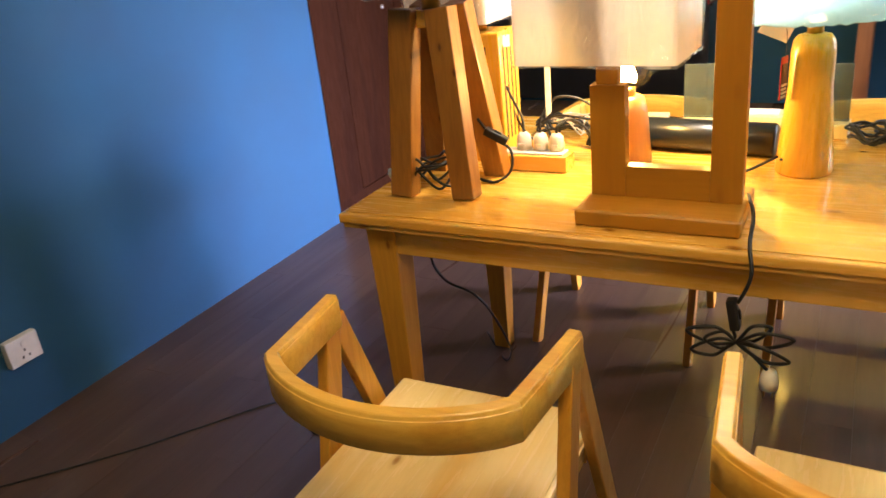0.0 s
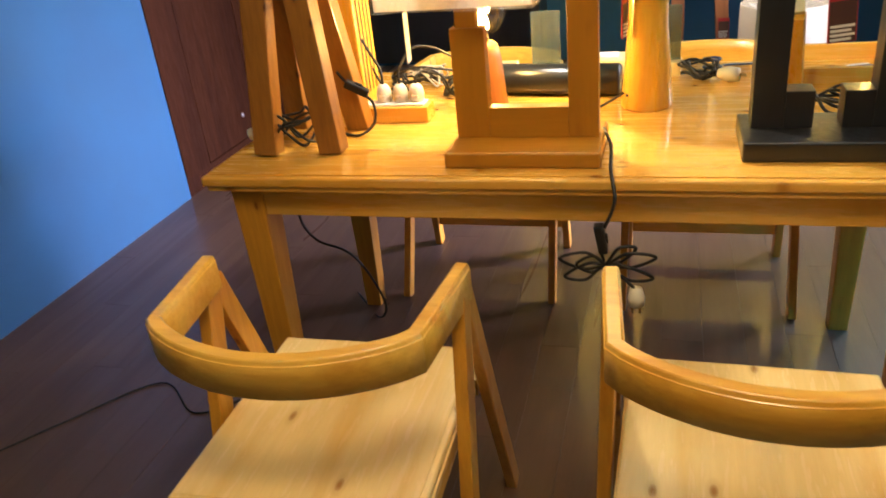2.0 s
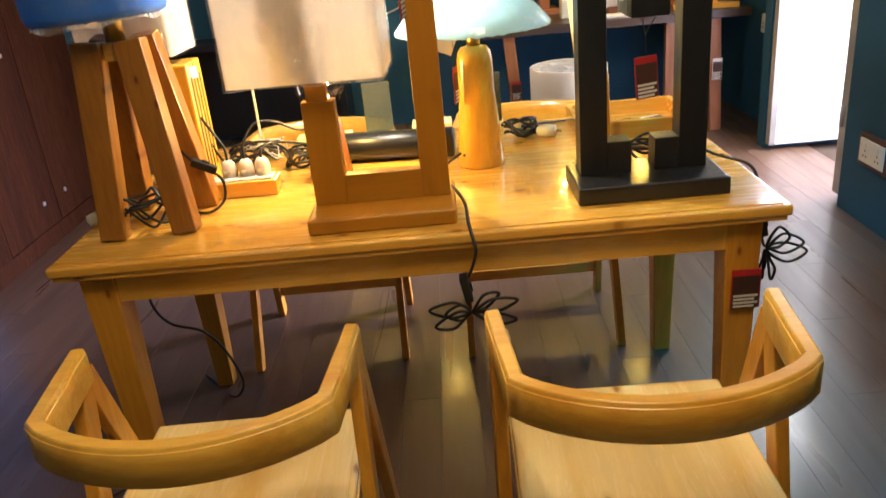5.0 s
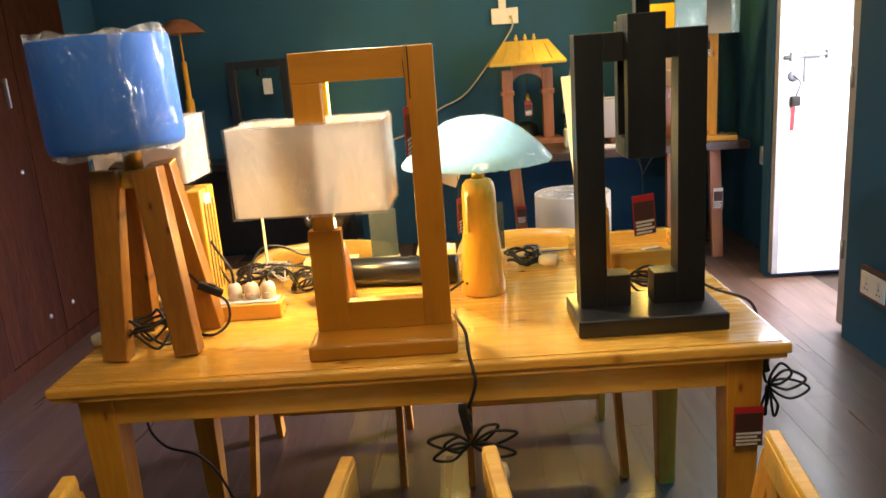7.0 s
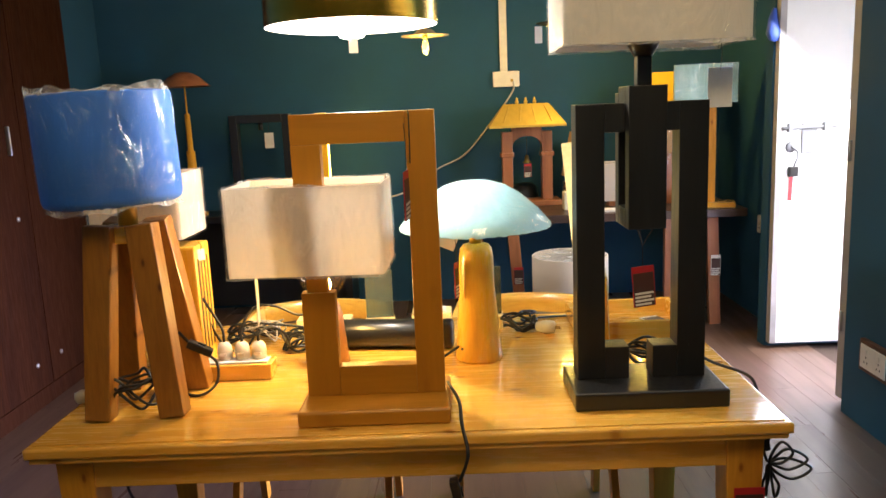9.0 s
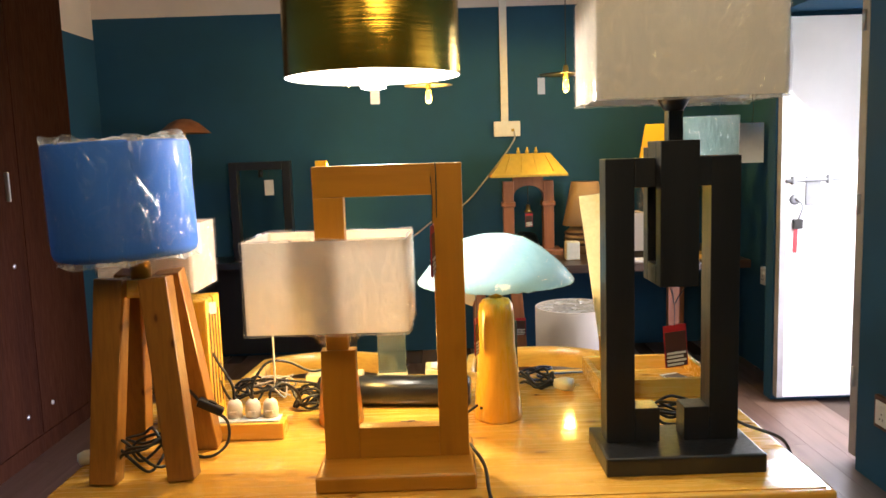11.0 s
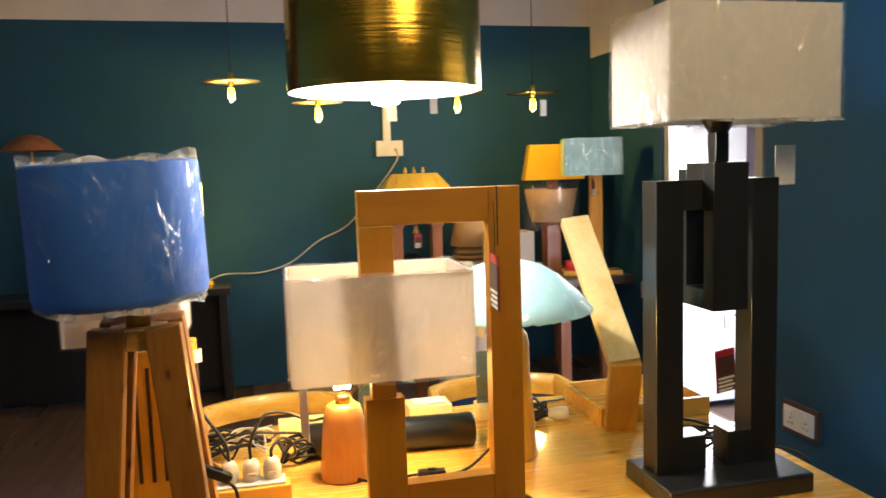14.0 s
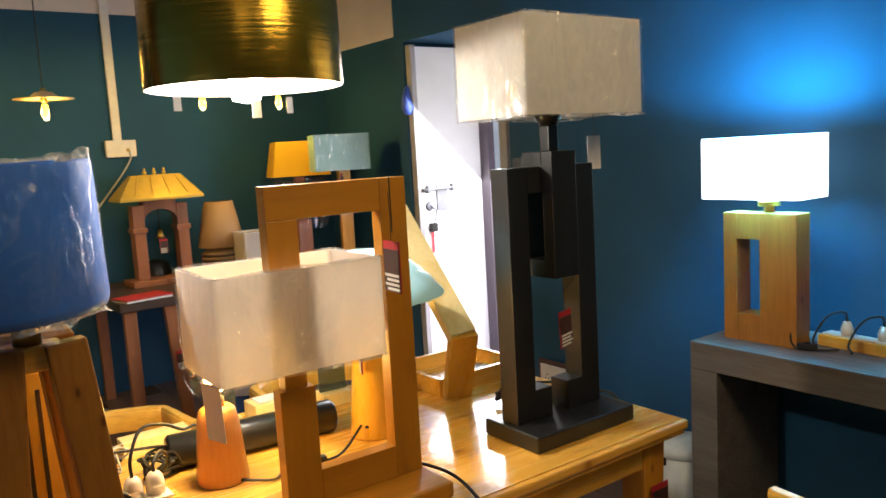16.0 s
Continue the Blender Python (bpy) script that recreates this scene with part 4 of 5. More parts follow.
tagged(part("plug_flex", sweep([(0.25, 0.30, Z0 + 0.16), (0.27, 0.30, Z0 + 0.135), (0.30, 0.29, Z0 + 0.115), (0.335, 0.30, Z0 + 0.08), (0.335, 0.29, Z0 + 0.03), (0.30, 0.27, Z0 + 0.006), (0.24, 0.29, Z0 + 0.006)], 0.0036), M_CABLE), "black flex looping from switch to table", "cable")
inline_switch((0, 0, 0), pose(0.300, 0.295, Z0 + 0.118, 0, 30, 10), "black inline switch hanging beside the lamp leg")
tagged(part("tangled_flex", sweep(coil(0.475, 0.615, Z0 + 0.006, 0.045, 6, 7, 0.7, 0.055), 0.0036), M_CABLE), "tangled bundle of black flex", "cable")
tagged(part("tangled_flex", sweep(coil(0.32, 0.72, Z0 + 0.006, 0.085, 6, 17, 0.6, 0.06), 0.0036), M_CABLE), "loose heap of black flex at the back", "cable")
tagged(part("tangled_flex", sweep(coil(0.36, 0.70, Z0 + 0.006, 0.06, 3, 27, 0.6, 0.07), 0.0022), M_WHITECABLE), "thin white wires among the cables", "cable")
tagged(part("cable_run", sweep([(0.27, 0.64, Z0 + 0.05), (0.34, 0.62, Z0 + 0.085), (0.42, 0.62, Z0 + 0.08), (0.50, 0.64, Z0 + 0.06), (0.53, 0.66, Z0 + 0.02)], 0.0036), M_CABLE), "black flex arching over the cable heap", "cable")
bt_coil = sweep(coil(1.125, 0.735, Z0 + 0.008, 0.055, 5, 31, 0.7, 0.04), 0.0036)
tagged(part("tangled_flex", bt_coil, M_CABLE), "coiled black flex by the bottle lamp", "cable")
pg = thing("plug", (1.195, 0.70, Z0), "white plug lying on the table", "plug")
part("body", lathe([(0, -0.03), (0.013, -0.028), (0.02, 0.0), (0.018, 0.026), (0, 0.028)], 18), M_PLUG, pg).matrix_basis = pose(0, 0, 0.0205, 0, 88, -25)
for dy in (-0.008, 0.008):
    part("pin", lathe([(0, 0.028), (0.0024, 0.028), (0.0024, 0.046), (0, 0.046)], 8), M_BRASS, pg).matrix_basis = pose(0, dy, 0.0205, 0, 88, -25)

# black tube lying across
tb = thing("tube_lamp", (0.71, 0.622, Z0), "satin black cylinder lying on the table", "tube")
part("tube", lathe([(0, -0.212), (0.036, -0.212), (0.042, -0.206), (0.042, 0.206), (0.036, 0.212), (0, 0.212)], 36), M_TUBE, tb).matrix_basis = pose(0, 0, 0.042, 0, 90, -6)

# small acrylic plate lamps and pine strips at the back of the table
for at, rz in (((0.695, 0.805, Z0), 3), ((1.03, 0.80, Z0), -4)):
    a = thing("acrylic_lamp", at, "small smoked acrylic plate on a pine foot", "lamp", "acrylic plate lamps", rz)
    part("foot", box(-0.045, 0.045, -0.035, 0.035, 0, 0.04, 0.004), M_PALE, a)
    part("plate", box(-0.042, 0.042, -0.004, 0.004, 0.04, 0.19, 0.002), M_ACRYLIC, a)
p = thing("pine_box", (0.855, 0.85, Z0), "small flat pine box with pale lid", "box")
part("body", box(-0.062, 0.062, -0.045, 0.045, 0, 0.045, 0.003), M_PALE, p)
part("lid", box(-0.045, 0.045, -0.03, 0.03, 0.0455, 0.05, 0.002), M_PAPER, p)
p = thing("pine_strip", (0.52, 0.82, Z0), "flat pine offcut lying behind the cables", "offcut")
part("board", box(-0.085, 0.085, -0.03, 0.03, 0, 0.042, 0.003), M_PALE, p)
sc = thing("scissors", (1.21, 0.86, Z0), "blue-handled scissors lying on the table", "scissors")
part("blade", beam((-0.02, 0, 0.005), (0.11, 0.015, 0.005), 0.012, 0.004, 0.001, (0, 0, 1)), plain("blue_blade", (0.05, 0.10, 0.28), 0.35), sc)
for s in (-1, 1):
    ring = [(-0.05 + 0.024 * math.cos(a), s * 0.02 + 0.018 * math.sin(a), 0.006 + 0.012 * (s > 0)) for a in [k * math.pi / 6 for k in range(13)]]
    part("handle", sweep(ring, 0.004, 6, 4), plain("blue_handle", (0.03, 0.05, 0.12), 0.4), sc)

# tray box and the leaning board lamp
tr = thing("wooden_tray", (1.445, 0.745, Z0), "shallow yellow pine tray box holding papers", "tray")
part("bottom", box(-0.148, 0.148, -0.118, 0.118, 0, 0.01, 0.002), M_PINE, tr)
for b in ((-0.165, 0.165, -0.135, -0.118), (-0.165, 0.165, 0.118, 0.135), (-0.165, -0.148, -0.118, 0.118), (0.148, 0.165, -0.118, 0.118)):
    part("side", box(*b, 0.0, 0.052, 0.003), M_PINE, tr)
lbl = hang_tag("paper_label", (1.50, 0.77, Z0 + 0.0125), 20, 0.06, 0.09, (M_PAPER,), "printed paper label lying in the tray", 0)
lbl.matrix_basis = pose(1.52, 0.79, Z0 + 0.0135, -90, 0, 20)
ln = thing("board_lamp", (1.320, 0.580, Z0), "angled pale pine board lamp leaning back", "lamp")
across = Vector((0.966, -0.259, 0))
for name, a, b, mat in (("lower_board", (0, 0, 0.001), (-0.022, -0.078, 0.205), M_TURN), ("upper_board", (-0.022, -0.072, 0.199), (-0.010, 0.262, 0.545), M_PALE)):
    run = (Vector(b) - Vector(a)).normalized()
    part(name, beam(a, b, 0.080, 0.034, 0.002, run.cross(across)), mat, ln)

# ---------------------------------------------------------------- pendants


AMBER, SOFT = (1.0, 0.66, 0.14), (1.0, 0.75, 0.42)


def pendant(x, y, z_disc, r, style, bulb_r, label, watts):
    p = thing("pendant_lamp", (x, y, z_disc), label, "pendant lamp", "bare bulb pendants")
    part("cord", sweep([(0, 0, 0.05), (0.001, 0, 0.5), (0, 0, H_CEIL - z_disc)], 0.003, 6, 4), M_CABLE, p)
    part("ceiling_rose", lathe([(0, -0.03), (0.035, -0.028), (0.04, 0), (0, 0)], 20, (0, 0, H_CEIL - z_disc - 0.001)), M_DARKMETAL, p)
    part("lamp_holder", lathe([(0, 0.055), (0.012, 0.052), (0.017, 0.03), (0.017, -0.022), (0, -0.022)], 20), M_BRASS, p)
    if style == "dome":
        prof = [(0.02, 0.035), (0.045, 0.03), (0.065, 0.012), (0.075, 0.002), (r, -0.003), (r, -0.006), (0.072, -0.002), (0.06, 0.008), (0.04, 0.024), (0.02, 0.03)]
    else:
        prof = [(0.018, 0.012), (0.05, 0.004), (r, 0.0), (r, -0.003), (0.05, 0.0), (0.018, 0.008)]
    part("disc_shade", lathe(prof, 48), M_CREAM_METAL if style != "dark" else M_DARKMETAL, p, "flat enamelled disc shade")
    b = part("bulb", lathe([(0.012, -0.022), (0.016, -0.032), (bulb_r, -0.07), (bulb_r * 0.95, -0.09), (bulb_r * 0.55, -0.115), (0, -0.125)], 24), M_GLASS, p, "amber filament bulb")
    b.visible_shadow = False
    hairpin = [(-0.008, 0, -0.035), (-0.013, 0.002, -0.095), (-0.005, 0.007, -0.045), (0.0, -0.007, -0.097), (0.006, 0.006, -0.045), (0.013, 0, -0.095), (0.008, 0, -0.035)]
    part("filament", sweep(hairpin, 0.0040, 6, 5), M_FILAMENT, b)
    point_light("pendant_light", (x, y, z_disc - 0.075), watts, AMBER if y > 3 else SOFT, 0.03 if y > 3 else 0.32)
    return p


pendant(0.318, 3.4, 1.985, 0.165, "flat", 0.03, "cream disc pendant with glowing filament bulb", 9)
pendant(0.805, 3.4, 1.865, 0.148, "dome", 0.03, "cream dome pendant with glowing filament bulb", 9)
pendant(1.655, 3.4, 1.905, 0.165, "dark", 0.03, "dark thin disc pendant with glowing filament bulb", 9)
pendant(2.145, 3.4, 1.905, 0.165, "dark", 0.03, "dark disc pendant with glowing bulb and tag", 9)
hang_tag("price_tag", (1.50, 3.38, 1.885), 0, 0.045, 0.10, (M_PAPER,), "white paper tag hanging from a pendant", 0.02, False)
hang_tag("price_tag", (2.20, 3.36, 1.86), 0, 0.04, 0.10, (M_GREYCARD,), "pale tag hanging from a pendant", 0.02, False)

# two added pendants out of view: warm fill for chairs, apron and walls
pendant(1.10, -1.10, 2.42, 0.16, "flat", 0.03, "unseen cream disc pendant added as fill over the aisle", 36)
pendant(-0.25, -2.2, 2.42, 0.16, "flat", 0.03, "unseen cream disc pendant added as weak fill by the front wall", 4)

br = thing("drum_pendant", (0.70, 0.46, 1.63), "large hammered brass drum pendant with lit bulb", "pendant lamp")
part("shade", lathe([(0.2125, 0.0), (0.214, 0.004), (0.212, 0.30), (0.209, 0.304), (0.207, 0.30)], 72), M_DRUM, br, "hammered brass drum")
part("lining", lathe([(0.2120, 0.0005), (0.206, 0.006), (0.2045, 0.298), (0.19, 0.30), (0.0, 0.30)], 72), M_DRUM_IN, br, "pale enamel lining")
part("cord", sweep([(0, 0, 0.30), (0, 0.001, 0.8), (0, 0, H_CEIL - 1.63)], 0.004, 6, 4), M_CABLE, br)
part("lamp_holder", lathe([(0, 0.30), (0.02, 0.298), (0.02, 0.10), (0, 0.10)], 20), M_SOCKET, br)
bb = part("bulb", lathe([(0.018, 0.10), (0.03, 0.08), (0.036, 0.04), (0.036, 0.0), (0.03, -0.025), (0, -0.032)], 28), M_LED, br, "white frosted bulb")
tagp = hang_tag("price_tag", (0.706, 0.425, 1.600), 6, 0.022, 0.036, (M_PAPER,), "small white tag hanging from brass drum", 0.05, False)
point_light("drum_light", (0.70, 0.46, 1.585), 23, (1.0, 0.90, 0.76), 0.035)

# ---------------------------------------------------------------- along the back wall
con = thing("console_table", (-0.35, 3.93, 0), "low black console table along the back wall", "table")
part("top", box(-0.95, 0.58, -0.17, 0.2, 0.70, 0.745, 0.003), M_BLACKWOOD, con)
for x in (-0.93, 0.51):
    part("side_panel", box(x, x + 0.05, -0.16, 0.19, 0, 0.70, 0.003), M_BLACKWOOD, con)
part("back_panel", box(-0.88, 0.51, 0.16, 0.185, 0.03, 0.70, 0.002), M_BLACKWOOD, con)
ZC = 0.745

hat = thing("table_lamp", (-0.87, 3.88, ZC), "slender turned lamp with dark wooden hat shade", "lamp")
part("shade", lathe([(0.175, 0.888), (0.15, 0.912), (0.10, 0.955), (0.05, 0.982), (0, 0.988), ], 40), M_REDWOOD, hat, "reddish brown domed shade")
part("stem", lathe([(0, 0.0), (0.035, 0.0), (0.033, 0.02), (0.030, 0.45), (0.020, 0.455), (0.018, 0.70), (0.006, 0.71), (0.005, 0.89), (0, 0.89)], 24), M_TURN, hat)
part("foot", lathe([(0, 0), (0.08, 0), (0.08, 0.02), (0, 0.022)], 32), M_TURN, hat)

bf = thing("frame_lamp", (-0.38, 3.92, ZC), "black rectangular frame lamp with hanging card", "lamp")
for b in ((-0.21, -0.155, 0.0, 0.68), (0.155, 0.21, 0.0, 0.68)):
    part("post", box(b[0], b[1], -0.04, 0.04, b[2], b[3], 0.003), M_BLACKWOOD, bf)
part("top_bar", box(-0.155, 0.155, -0.04, 0.04, 0.625, 0.68, 0.003), M_BLACKWOOD, bf)
part("bottom_bar", box(-0.155, 0.155, -0.04, 0.04, 0.0, 0.045, 0.003), M_BLACKWOOD, bf)
part("lamp_holder", lathe([(0, 0.625), (0.016, 0.625), (0.016, 0.575), (0, 0.575)], 16), M_BLACKPLASTIC, bf)
hang_tag("price_tag", (-0.315, 3.87, 1.30), 0, 0.062, 0.105, (M_PAPER,), "cream card hanging inside the black frame", 0.10, False)
fig = lathe([(0, 0), (0.05, 0.0), (0.055, 0.03), (0.04, 0.06), (0.048, 0.10), (0.03, 0.13), (0.036, 0.16), (0.02, 0.19), (0, 0.195)], 20)
tagged(part("statuette", fig, plain("pale_ceramic", (0.75, 0.66, 0.42), 0.35)), "small pale seated statuette on the console", "statuette").location = (-0.335, 3.80, ZC)

yl = thing("upright_lamp", (0.045, 3.90, ZC), "golden pine upright lamp on flat foot", "lamp")
M_GOLDEN = paint("golden_yellow_stain", (0.90, 0.50, 0.012), 0.4, 0.08)
part("upright", box(-0.038, 0.038, -0.03, 0.03, 0.025, 0.675, 0.004), M_GOLDEN, yl)
part("foot", box(-0.14, 0.08, -0.09, 0.09, 0.0, 0.025, 0.004), M_GOLDEN, yl)
M_STRIP = glowing("warm_led_strip", (1.0, 0.66, 0.10), 22)
part("led_strip", box(-0.12, 0.06, -0.075, -0.065, 0.025, 0.03, 0.001), M_STRIP, yl, "glowing amber light strip")
part("led_strip", box(0.038, 0.043, 0.0, 0.02, 0.05, 0.66, 0.001), M_STRIP, yl, "glowing amber light strip")
hang_tag("price_tag", (0.0, 3.865, 1.37), 0, 0.05, 0.14, (M_REDCARD,), "red price tag on the golden upright lamp", 0.03)
hang_tag("price_tag", (-0.42, 3.755, 0.70), 0, 0.05, 0.09, (M_REDCARD,), "red price tag hanging from black console", 0.02)

bench = thing("bench_table", (1.88, 3.62, 0), "brown wooden bench table with slanted legs", "table")
part("top", box(-0.86, 0.86, -0.42, 0.48, 0.69, 0.740, 0.004), M_DARKWOOD, bench)
for x, dx in ((-0.80, 0.0), (-0.58, 0.05), (0.40, 0.0), (0.66, 0.03)):
    part("leg", beam((x + dx, -0.36, 0), (x, -0.36, 0.69), 0.07, 0.045, 0.004), M_REDWOOD, bench)
for x in (-0.78, 0.68):
    part("leg", beam((x, 0.42, 0), (x, 0.42, 0.69), 0.06, 0.045, 0.004), M_REDWOOD, bench)
ZBN = 0.740
hang_tag("leg_label", (1.33, 3.225, 0.42), 0, 0.06, 0.11, (M_REDCARD,), "red and white label on a bench leg", 0)
hang_tag("leg_label", (2.56, 3.225, 0.45), 0, 0.06, 0.13, (M_PAPER,), "white and red label on a bench leg", 0)
bk = thing("booklet", (1.17, 3.29, ZBN), "red booklet lying on the bench edge", "booklet", "", 12)
part("cover", box(-0.14, 0.14, -0.09, 0.09, 0.012, 0.018, 0.001), M_REDCARD, bk)
part("pages", box(-0.135, 0.135, -0.085, 0.085, 0.0, 0.012, 0.001), M_PAPER, bk)

tm = thing("temple_lamp", (1.455, 3.82, ZBN), "wooden temple-shaped lamp with gold hipped roof", "lamp")
part("foot", box(-0.22, 0.22, -0.12, 0.12, 0, 0.035, 0.004), M_REDWOOD, tm)
for s in (-1, 1):
    part("pillar", box(s * 0.135 - 0.035, s * 0.135 + 0.035, -0.05, 0.05, 0.035, 0.50, 0.004), M_REDWOOD, tm)
    part("capital", box(s * 0.135 - 0.045, s * 0.135 + 0.045, -0.06, 0.06, 0.33, 0.36, 0.004), M_REDWOOD, tm)
bm = bmesh.new()
arch = [(-0.10, 0.40)] + [(0.10 * math.cos(math.pi - math.pi * k / 10), 0.40 + 0.07 * math.sin(math.pi * k / 10)) for k in range(1, 10)] + [(0.10, 0.40)]
outl = [(-0.10 + 0.02 * k, 0.53) for k in range(11)]
f0 = [[bm.verts.new((x, y, z)) for x, z in arch] for y in (-0.045, 0.045)]
f1 = [[bm.verts.new((x, y, z)) for x, z in outl] for y in (-0.045, 0.045)]
for k in range(10):
    bm.faces.new((f0[0][k], f0[0][k + 1], f1[0][k + 1], f1[0][k]))
    bm.faces.new((f0[1][k + 1], f0[1][k], f1[1][k], f1[1][k + 1]))
    bm.faces.new((f0[0][k + 1], f0[0][k], f0[1][k], f0[1][k + 1]))
    bm.faces.new((f1[0][k], f1[0][k + 1], f1[1][k + 1], f1[1][k]))
part("arch", bm, M_REDWOOD, tm)
M_GOLD = plain("gold_leaf_paint", (0.62, 0.42, 0.08), 0.38, 0.5, 0.2)
bm = bmesh.new()
lo = [bm.verts.new(p) for p in ((-0.255, -0.14, 0.53), (0.255, -0.14, 0.53), (0.255, 0.14, 0.53), (-0.255, 0.14, 0.53))]
lo2 = [bm.verts.new((v.co.x, v.co.y, 0.545)) for v in lo]
hi = [bm.verts.new(p) for p in ((-0.15, -0.03, 0.685), (0.15, -0.03, 0.685), (0.15, 0.03, 0.685), (-0.15, 0.03, 0.685))]
bm.faces.new(lo[::-1])
bm.faces.new(hi)
for a, b in ((lo, lo2), (lo2, hi)):
    for k in range(4):
        bm.faces.new((a[k], a[(k + 1) % 4], b[(k + 1) % 4], b[k]))
roof = part("roof", bm, M_GOLD, tm, "gold painted hipped roof")
for k in range(4):
    x = -0.12 + 0.08 * k
    part("roof_rib", beam((x * 1.35, -0.125, 0.565), (x, -0.045, 0.672), 0.010, 0.006, 0.001, (0, 0, 1)), M_GOLD, roof)
for k in range(3):
    part("finial", lathe([(0, 0), (0.008, 0.0), (0.014, 0.015), (0.006, 0.028), (0.008, 0.036), (0, 0.045)], 14, (-0.06 + 0.06 * k, 0, 0.684)), M_GOLD, roof)
part("bell", lathe([(0, 0.34), (0.012, 0.335), (0.018, 0.30), (0.03, 0.285), (0, 0.285)], 18), M_BRASS, tm, "small hanging brass bell")
part("bell_chain", sweep([(0, 0, 0.47), (0, 0.001, 0.4), (0, 0, 0.335)], 0.003, 5, 3), M_DARKMETAL, tm)
hang_tag("price_tag", (1.455, 3.77, 1.02), 0, 0.05, 0.09, (M_REDCARD,), "red price tag hanging inside the temple lamp", 0.02)
bp = lathe([(0, 0), (0.09, 0.0), (0.10, 0.04), (0.08, 0.11), (0.05, 0.13), (0, 0.135)], 24)
tagged(part("black_pot", bp, M_BLACKPLASTIC), "dark round pot under the temple arch", "pot").location = (1.45, 3.98, ZBN)

pl = thing("table_lamp", (1.84, 3.80, ZBN), "brown patterned wrapped lamp with banded pot base", "lamp")
part("base", lathe([(0, 0), (0.12, 0.0), (0.135, 0.05), (0.14, 0.10), (0.13, 0.15), (0.10, 0.175), (0, 0.18)], 36), M_PATTERN, pl, "banded brown ceramic base")
for z in (0.06, 0.095, 0.13):
    part("band", lathe([(0.139, z), (0.1425, z + 0.003), (0.1425, z + 0.014), (0.139, z + 0.017)], 36), M_DARKWOOD, pl)
part("shade", lathe([(0.150, 0.19), (0.152, 0.192), (0.092, 0.485), (0.088, 0.485)], 36), M_PATTERN, pl, "brown patterned tapered shade in plastic")
bx = thing("table_lamp", (2.02, 3.58, ZBN), "low lamp with white wrapped box shade", "lamp")
part("foot", box(-0.06, 0.06, -0.05, 0.05, 0, 0.06, 0.004), M_REDWOOD, bx)
part("shade", open_shade(0.30, 0.2, 0.245), M_WHITE_SHADE, bx, "white box shade in plastic").matrix_basis = pose(0, 0, 0.04)
part("shade_top", box(-0.145, 0.145, -0.095, 0.095, 0.27, 0.274, 0), M_FILM, bx)
sp = thing("speaker", (1.69, 3.45, ZBN), "small pale ribbed box on the bench", "box")
part("body", box(-0.045, 0.045, -0.04, 0.04, 0, 0.12, 0.012, 3), M_PLUG, sp)
pt = thing("paper_sheet", (1.99, 3.33, ZBN), "white paper sheets on the bench", "paper", "", -5)
part("sheets", box(-0.14, 0.14, -0.06, 0.06, 0, 0.01, 0.001), M_PAPER, pt)
cp = lathe([(0, 0), (0.035, 0), (0.042, 0.09), (0.039, 0.09), (0.032, 0.006), (0, 0.006)], 24)
tagged(part("red_cup", cp, M_REDCARD), "red cup standing on the bench", "cup").location = (2.40, 3.42, ZBN)

ys = thing("table_lamp", (2.395, 3.72, ZBN), "lamp with amber tapered square shade", "lamp", "", -14)
part("base", box(-0.07, 0.07, -0.07, 0.07, 0, 0.03, 0.004), M_REDWOOD, ys)
part("stem", box(-0.035, 0.035, -0.035, 0.035, 0.03, 0.63, 0.004), M_REDWOOD, ys)
part("shade", open_shade(0.40, 0.26, 0.235, 0.004, 0.80), M_YELLOW_SHADE, ys, "amber tapered shade in plastic").matrix_basis = pose(0, 0, 0.615)
bg = thing("wrapped_shade", (2.335, 3.60, ZBN), "brown lampshade wrapped in loose clear plastic", "lampshade")
part("shade", lathe([(0.13, 0.34), (0.155, 0.44), (0.175, 0.555), (0.168, 0.555), (0.125, 0.34)], 32), M_PATTERN, bg)
wrap_film(film_drum(0.185, 0.28, 0.60, 51), bg, M_WRAP)
part("stand", box(-0.05, 0.05, -0.05, 0.05, 0, 0.32, 0.004), M_REDWOOD, bg)
gs = thing("table_lamp", (2.53, 3.37, ZBN), "pine post lamp with pale green wrapped rectangular shade", "lamp", "", -16)
part("base", box(-0.20, 0.18, -0.08, 0.08, 0, 0.03, 0.004), M_PINE, gs)
part("post", box(-0.02, 0.06, -0.03, 0.03, 0.03, 0.655, 0.003), M_PINE_Z, gs)
shade = part("shade", open_shade(0.365, 0.20, 0.232), M_GREEN_SHADE, gs, "pale green shade in plastic")
shade.matrix_basis = pose(-0.012, -0.055, 0.642, 0, 0, 0)
wrap_film(film_box(0.365, 0.20, 0.232, 45), shade)
hang_tag("price_tag", (2.53, 3.34, 1.36), 0, 0.04, 0.11, (M_REDCARD,), "red price tag on the green lamp's post", 0.02)

# drum shade standing on a blue crate under the bench
cr = thing("crate", (1.62, 2.96, 0), "dark blue plastic crate on the floor", "crate")
part("body", box(-0.2, 0.2, -0.15, 0.15, 0, 0.2, 0.01), M_BLUEBOX, cr)
part("rim", box(-0.21, 0.21, -0.16, 0.16, 0.2, 0.215, 0.004), M_BLUEBOX, cr)
dr = thing("lampshade", (1.61, 2.95, 0.215), "white wrapped drum lampshade standing on a crate", "lampshade")
part("drum", lathe([(0.22, 0), (0.222, 0.003), (0.222, 0.325), (0.218, 0.328), (0.216, 0.325), (0.216, 0.003), (0.22, 0)], 44), M_WHITE_SHADE, dr)
part("plastic_cover", lathe([(0.218, 0.326), (0.1, 0.320), (0, 0.327)], 32), M_FILM, dr)

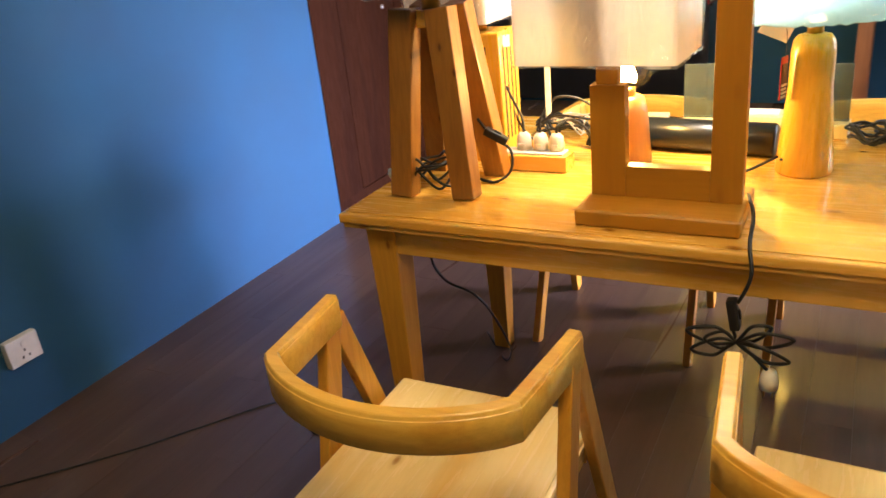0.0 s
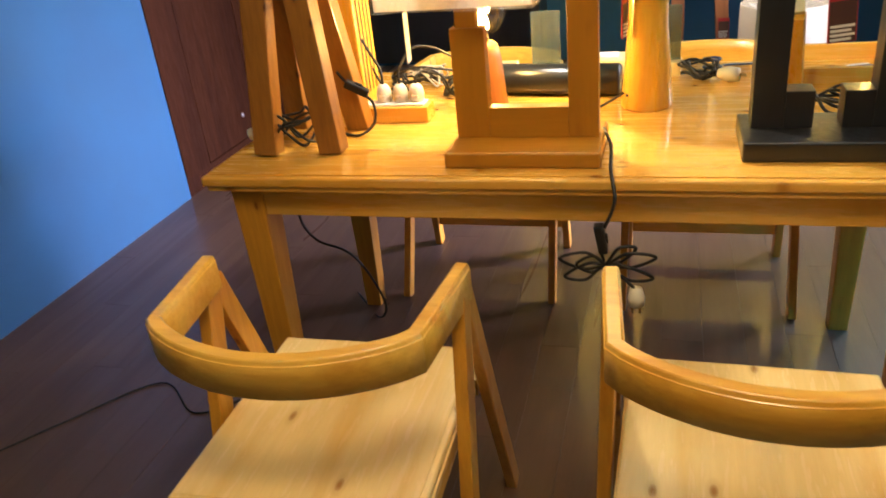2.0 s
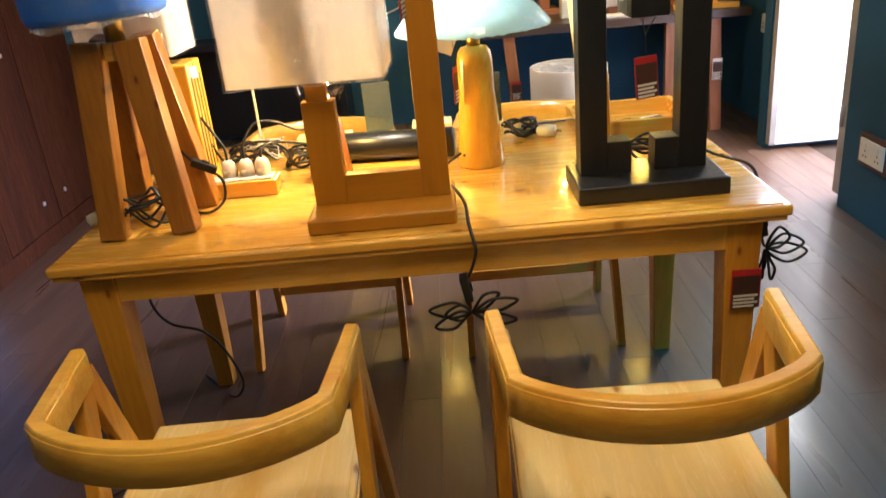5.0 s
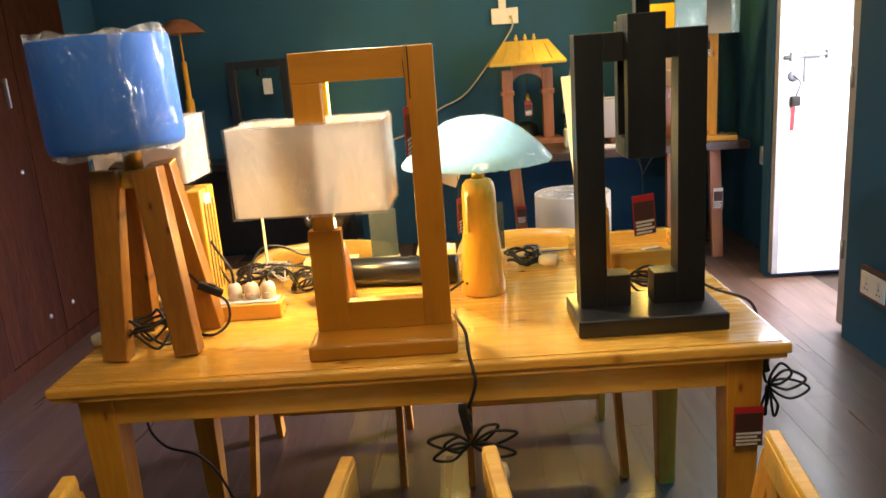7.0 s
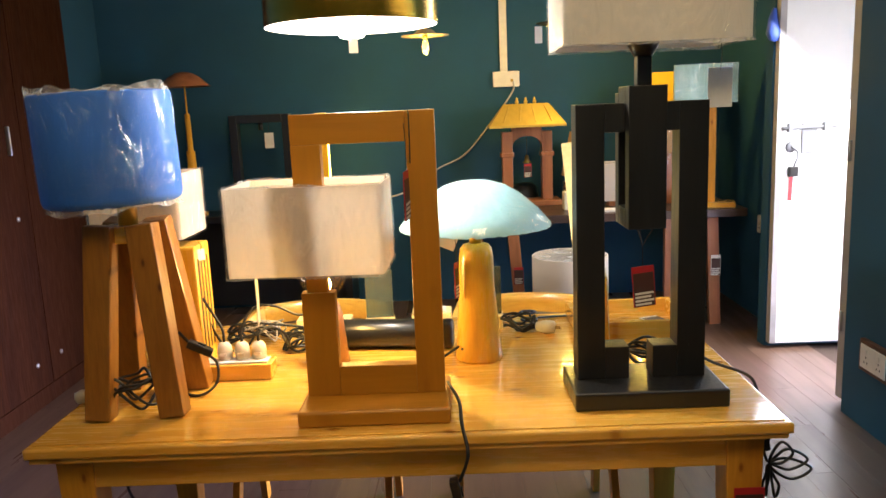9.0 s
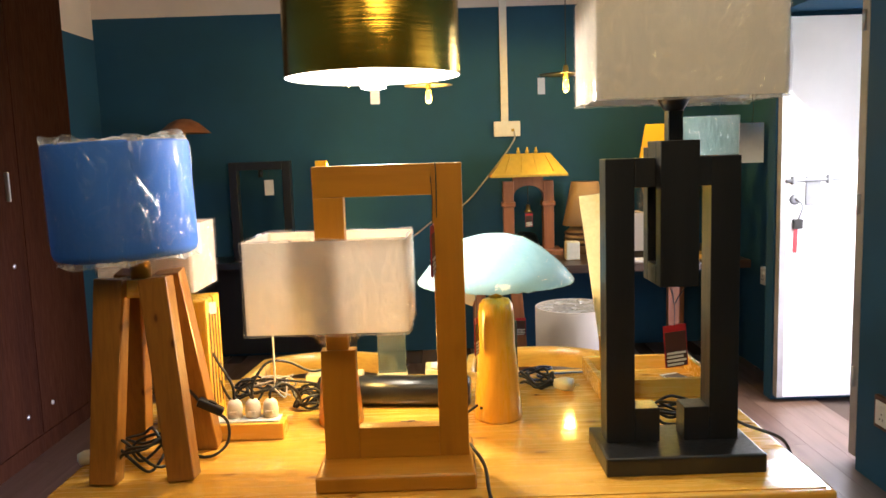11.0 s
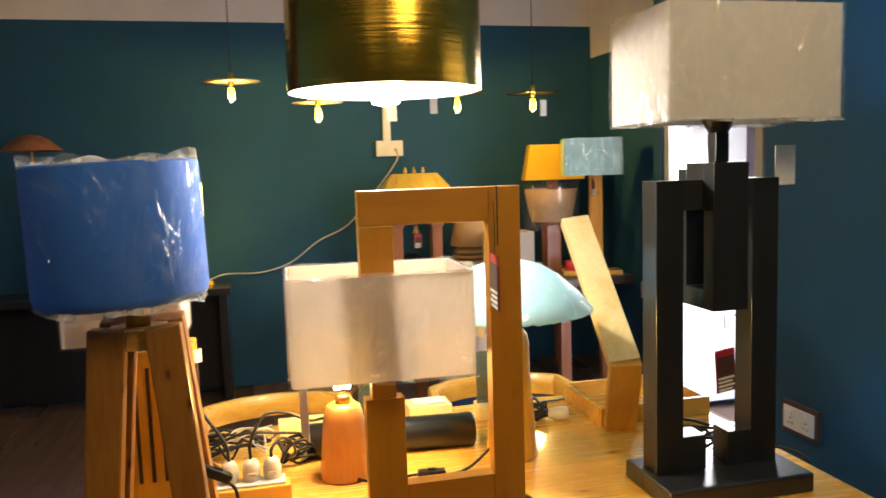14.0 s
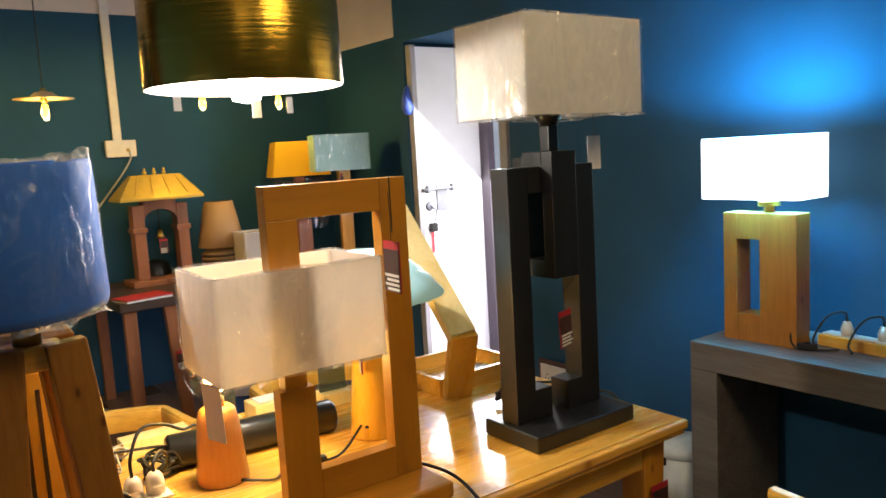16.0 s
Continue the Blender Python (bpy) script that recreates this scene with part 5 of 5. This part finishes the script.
# ---------------------------------------------------------------- grey console with the lit lamp, by the side wall
gc = thing("console_table", (2.262, 0.455, 0), "grey-brown waterfall console table against the wall", "table")
part("top", box(0, 0.383, -1.5, 0, 0.66, 0.757, 0.003), M_GREYWOOD, gc)
part("end_panel", box(0, 0.383, -0.105, 0, 0, 0.6595, 0.003), M_GREYWOOD, gc)
part("end_panel", box(0, 0.383, -1.5, -1.395, 0, 0.6595, 0.003), M_GREYWOOD, gc)
M_SLAB = wood("oiled_pine_slab", (0.37, 0.145, 0.018), (0.27, 0.095, 0.010), "z", 0.4, 0.2, 0.9, 1.0, 0.22, 6.0)
lt = thing("table_lamp", (2.425, 0.250, 0.757), "pine slab lamp with brightly lit white shade", "lamp", "", 0)
part("slab_left", box(-0.045, 0.04, 0.096, 0.146, 0, 0.445, 0.003), M_SLAB, lt)
part("slab_right", box(-0.045, 0.04, -0.120, 0.010, 0, 0.445, 0.003), M_SLAB, lt)
part("slab_top", box(-0.044, 0.039, 0.010, 0.096, 0.355, 0.444, 0.002), M_SLAB, lt)
part("slab_bottom", box(-0.044, 0.039, 0.010, 0.096, 0.0, 0.095, 0.002), M_SLAB, lt)
part("neck", lathe([(0, 0.44), (0.016, 0.44), (0.016, 0.465), (0.036, 0.467), (0.036, 0.495), (0, 0.495)], 24), M_BRASS, lt)
lsh = part("shade", open_shade(0.185, 0.352, 0.205), M_LIT_SHADE, lt, "glowing white rectangular shade")
lsh.matrix_basis = pose(-0.018, 0.012, 0.495, 0, 0, 0)
part("bulb", lathe([(0.014, 0.495), (0.024, 0.515), (0.024, 0.535), (0, 0.548)], 20), M_LED, lt)
point_light("console_lamp_light", (2.432, 0.262, 1.402), 42, (0.03, 0.54, 1.0), 0.03)
ex = thing("extension_block", (2.50, -0.03, 0.757), "pine extension block with plugs on grey console", "power strip", "", 84)
part("block", box(-0.14, 0.14, -0.034, 0.034, 0, 0.038, 0.004), M_PINE, ex)
part("socket_plate", box(-0.13, 0.13, -0.024, 0.024, 0.038, 0.043, 0.002), M_SOCKET, ex)
for y in (0.055, -0.06):
    p = thing("plug", (2.50, -0.03 + y, 0.80), "white plug in the console's extension block", "plug")
    part("body", lathe([(0, 0), (0.018, 0), (0.019, 0.02), (0.011, 0.045), (0, 0.046)], 16), M_SOCKET, p)
    tagged(part("plug_flex", sweep([(2.50, -0.03 + y, 0.845), (2.50, -0.02 + y, 0.875), (2.47, 0.02 + y, 0.86), (2.44, 0.05 + y, 0.79), (2.42, 0.03 + y, 0.764)], 0.0036), M_CABLE), "black flex from a console plug", "cable")
inline_switch((0, 0, 0), pose(2.39, 0.10, 0.772, 0, 0, -60), "black inline switch on the grey console")
tagged(part("lamp_flex", sweep([(2.40, 0.14, 0.85), (2.38, 0.15, 0.80), (2.38, 0.13, 0.764), (2.40, 0.06, 0.764), (2.44, 0.02, 0.764)], 0.0036), M_CABLE), "black flex beside the lit lamp", "cable")

bn = thing("waste_bin", (2.372, 0.580, 0), "pale grey plastic waste bin with lid", "bin")
part("body", lathe([(0, 0), (0.092, 0.0), (0.108, 0.292), (0.104, 0.292), (0, 0.02)], 40), M_BINWHITE, bn)
part("clasp", box(-0.118, -0.108, -0.012, 0.012, 0.262, 0.292, 0.003), M_BLACKPLASTIC, bn, "black lid clasp")
part("lid", lathe([(0.111, 0.288), (0.114, 0.294), (0.114, 0.312), (0.102, 0.326), (0, 0.333)], 40), M_BINWHITE, bn)

# floor flex
tagged(part("floor_cable", sweep([(-1.0, -0.5, 0.004), (-0.75, -0.23, 0.004), (-0.62, -0.06, 0.004), (-0.43, 0.16, 0.004), (-0.24, 0.04, 0.004), (-0.1, 0.15, 0.004), (0.1, 0.35, 0.004)], 0.003), M_CABLE), "black flex trailing across the floor", "cable")
tagged(part("hanging_flex", sweep([(0.13, 0.25, 0.72), (0.11, 0.23, 0.56), (0.135, 0.25, 0.47), (0.205, 0.28, 0.42), (0.235, 0.33, 0.33), (0.225, 0.45, 0.15), (0.13, 0.6, 0.006), (0.0, 0.75, 0.005)], 0.0036), M_CABLE), "black flex hanging below the table", "cable")

# ---------------------------------------------------------------- floor boards
PW, PL = 0.118, 1.24
bm = bmesh.new()
add_box(bm, -PW / 2 + 0.0002, PW / 2 - 0.0002, -PL / 2 + 0.0002, PL / 2 - 0.0002, -0.011, 0.0)
bmesh.ops.bevel(bm, geom=[e for e in bm.edges if all(v.co.z > -0.001 for v in e.verts)], offset=0.0004, segments=1, affect="EDGES")
board = bpy.data.meshes.new("board")
bm.to_mesh(board)
bm.free()
board.materials.append(M_FLOOR)
n = 0
for i in range(int((2.88 - XLF) / PW) + 1):
    x = XLF + PW * (i + 0.5)
    y = -1.6 + (i * 0.437) % PL - PL / 2
    while y < YB + 0.1:
        if n < 300:
            ob = new("floor_board", board)
            ob.parent = floor
            ob.location = (x, y, 0)
            n += 1
        y += PL
rest = box(XLF, 3.2, YF, -2.15, -0.011, 0.0, 0)
tagged(part("floor_boards_behind", rest, M_FLOOR, floor), kind="stuff")
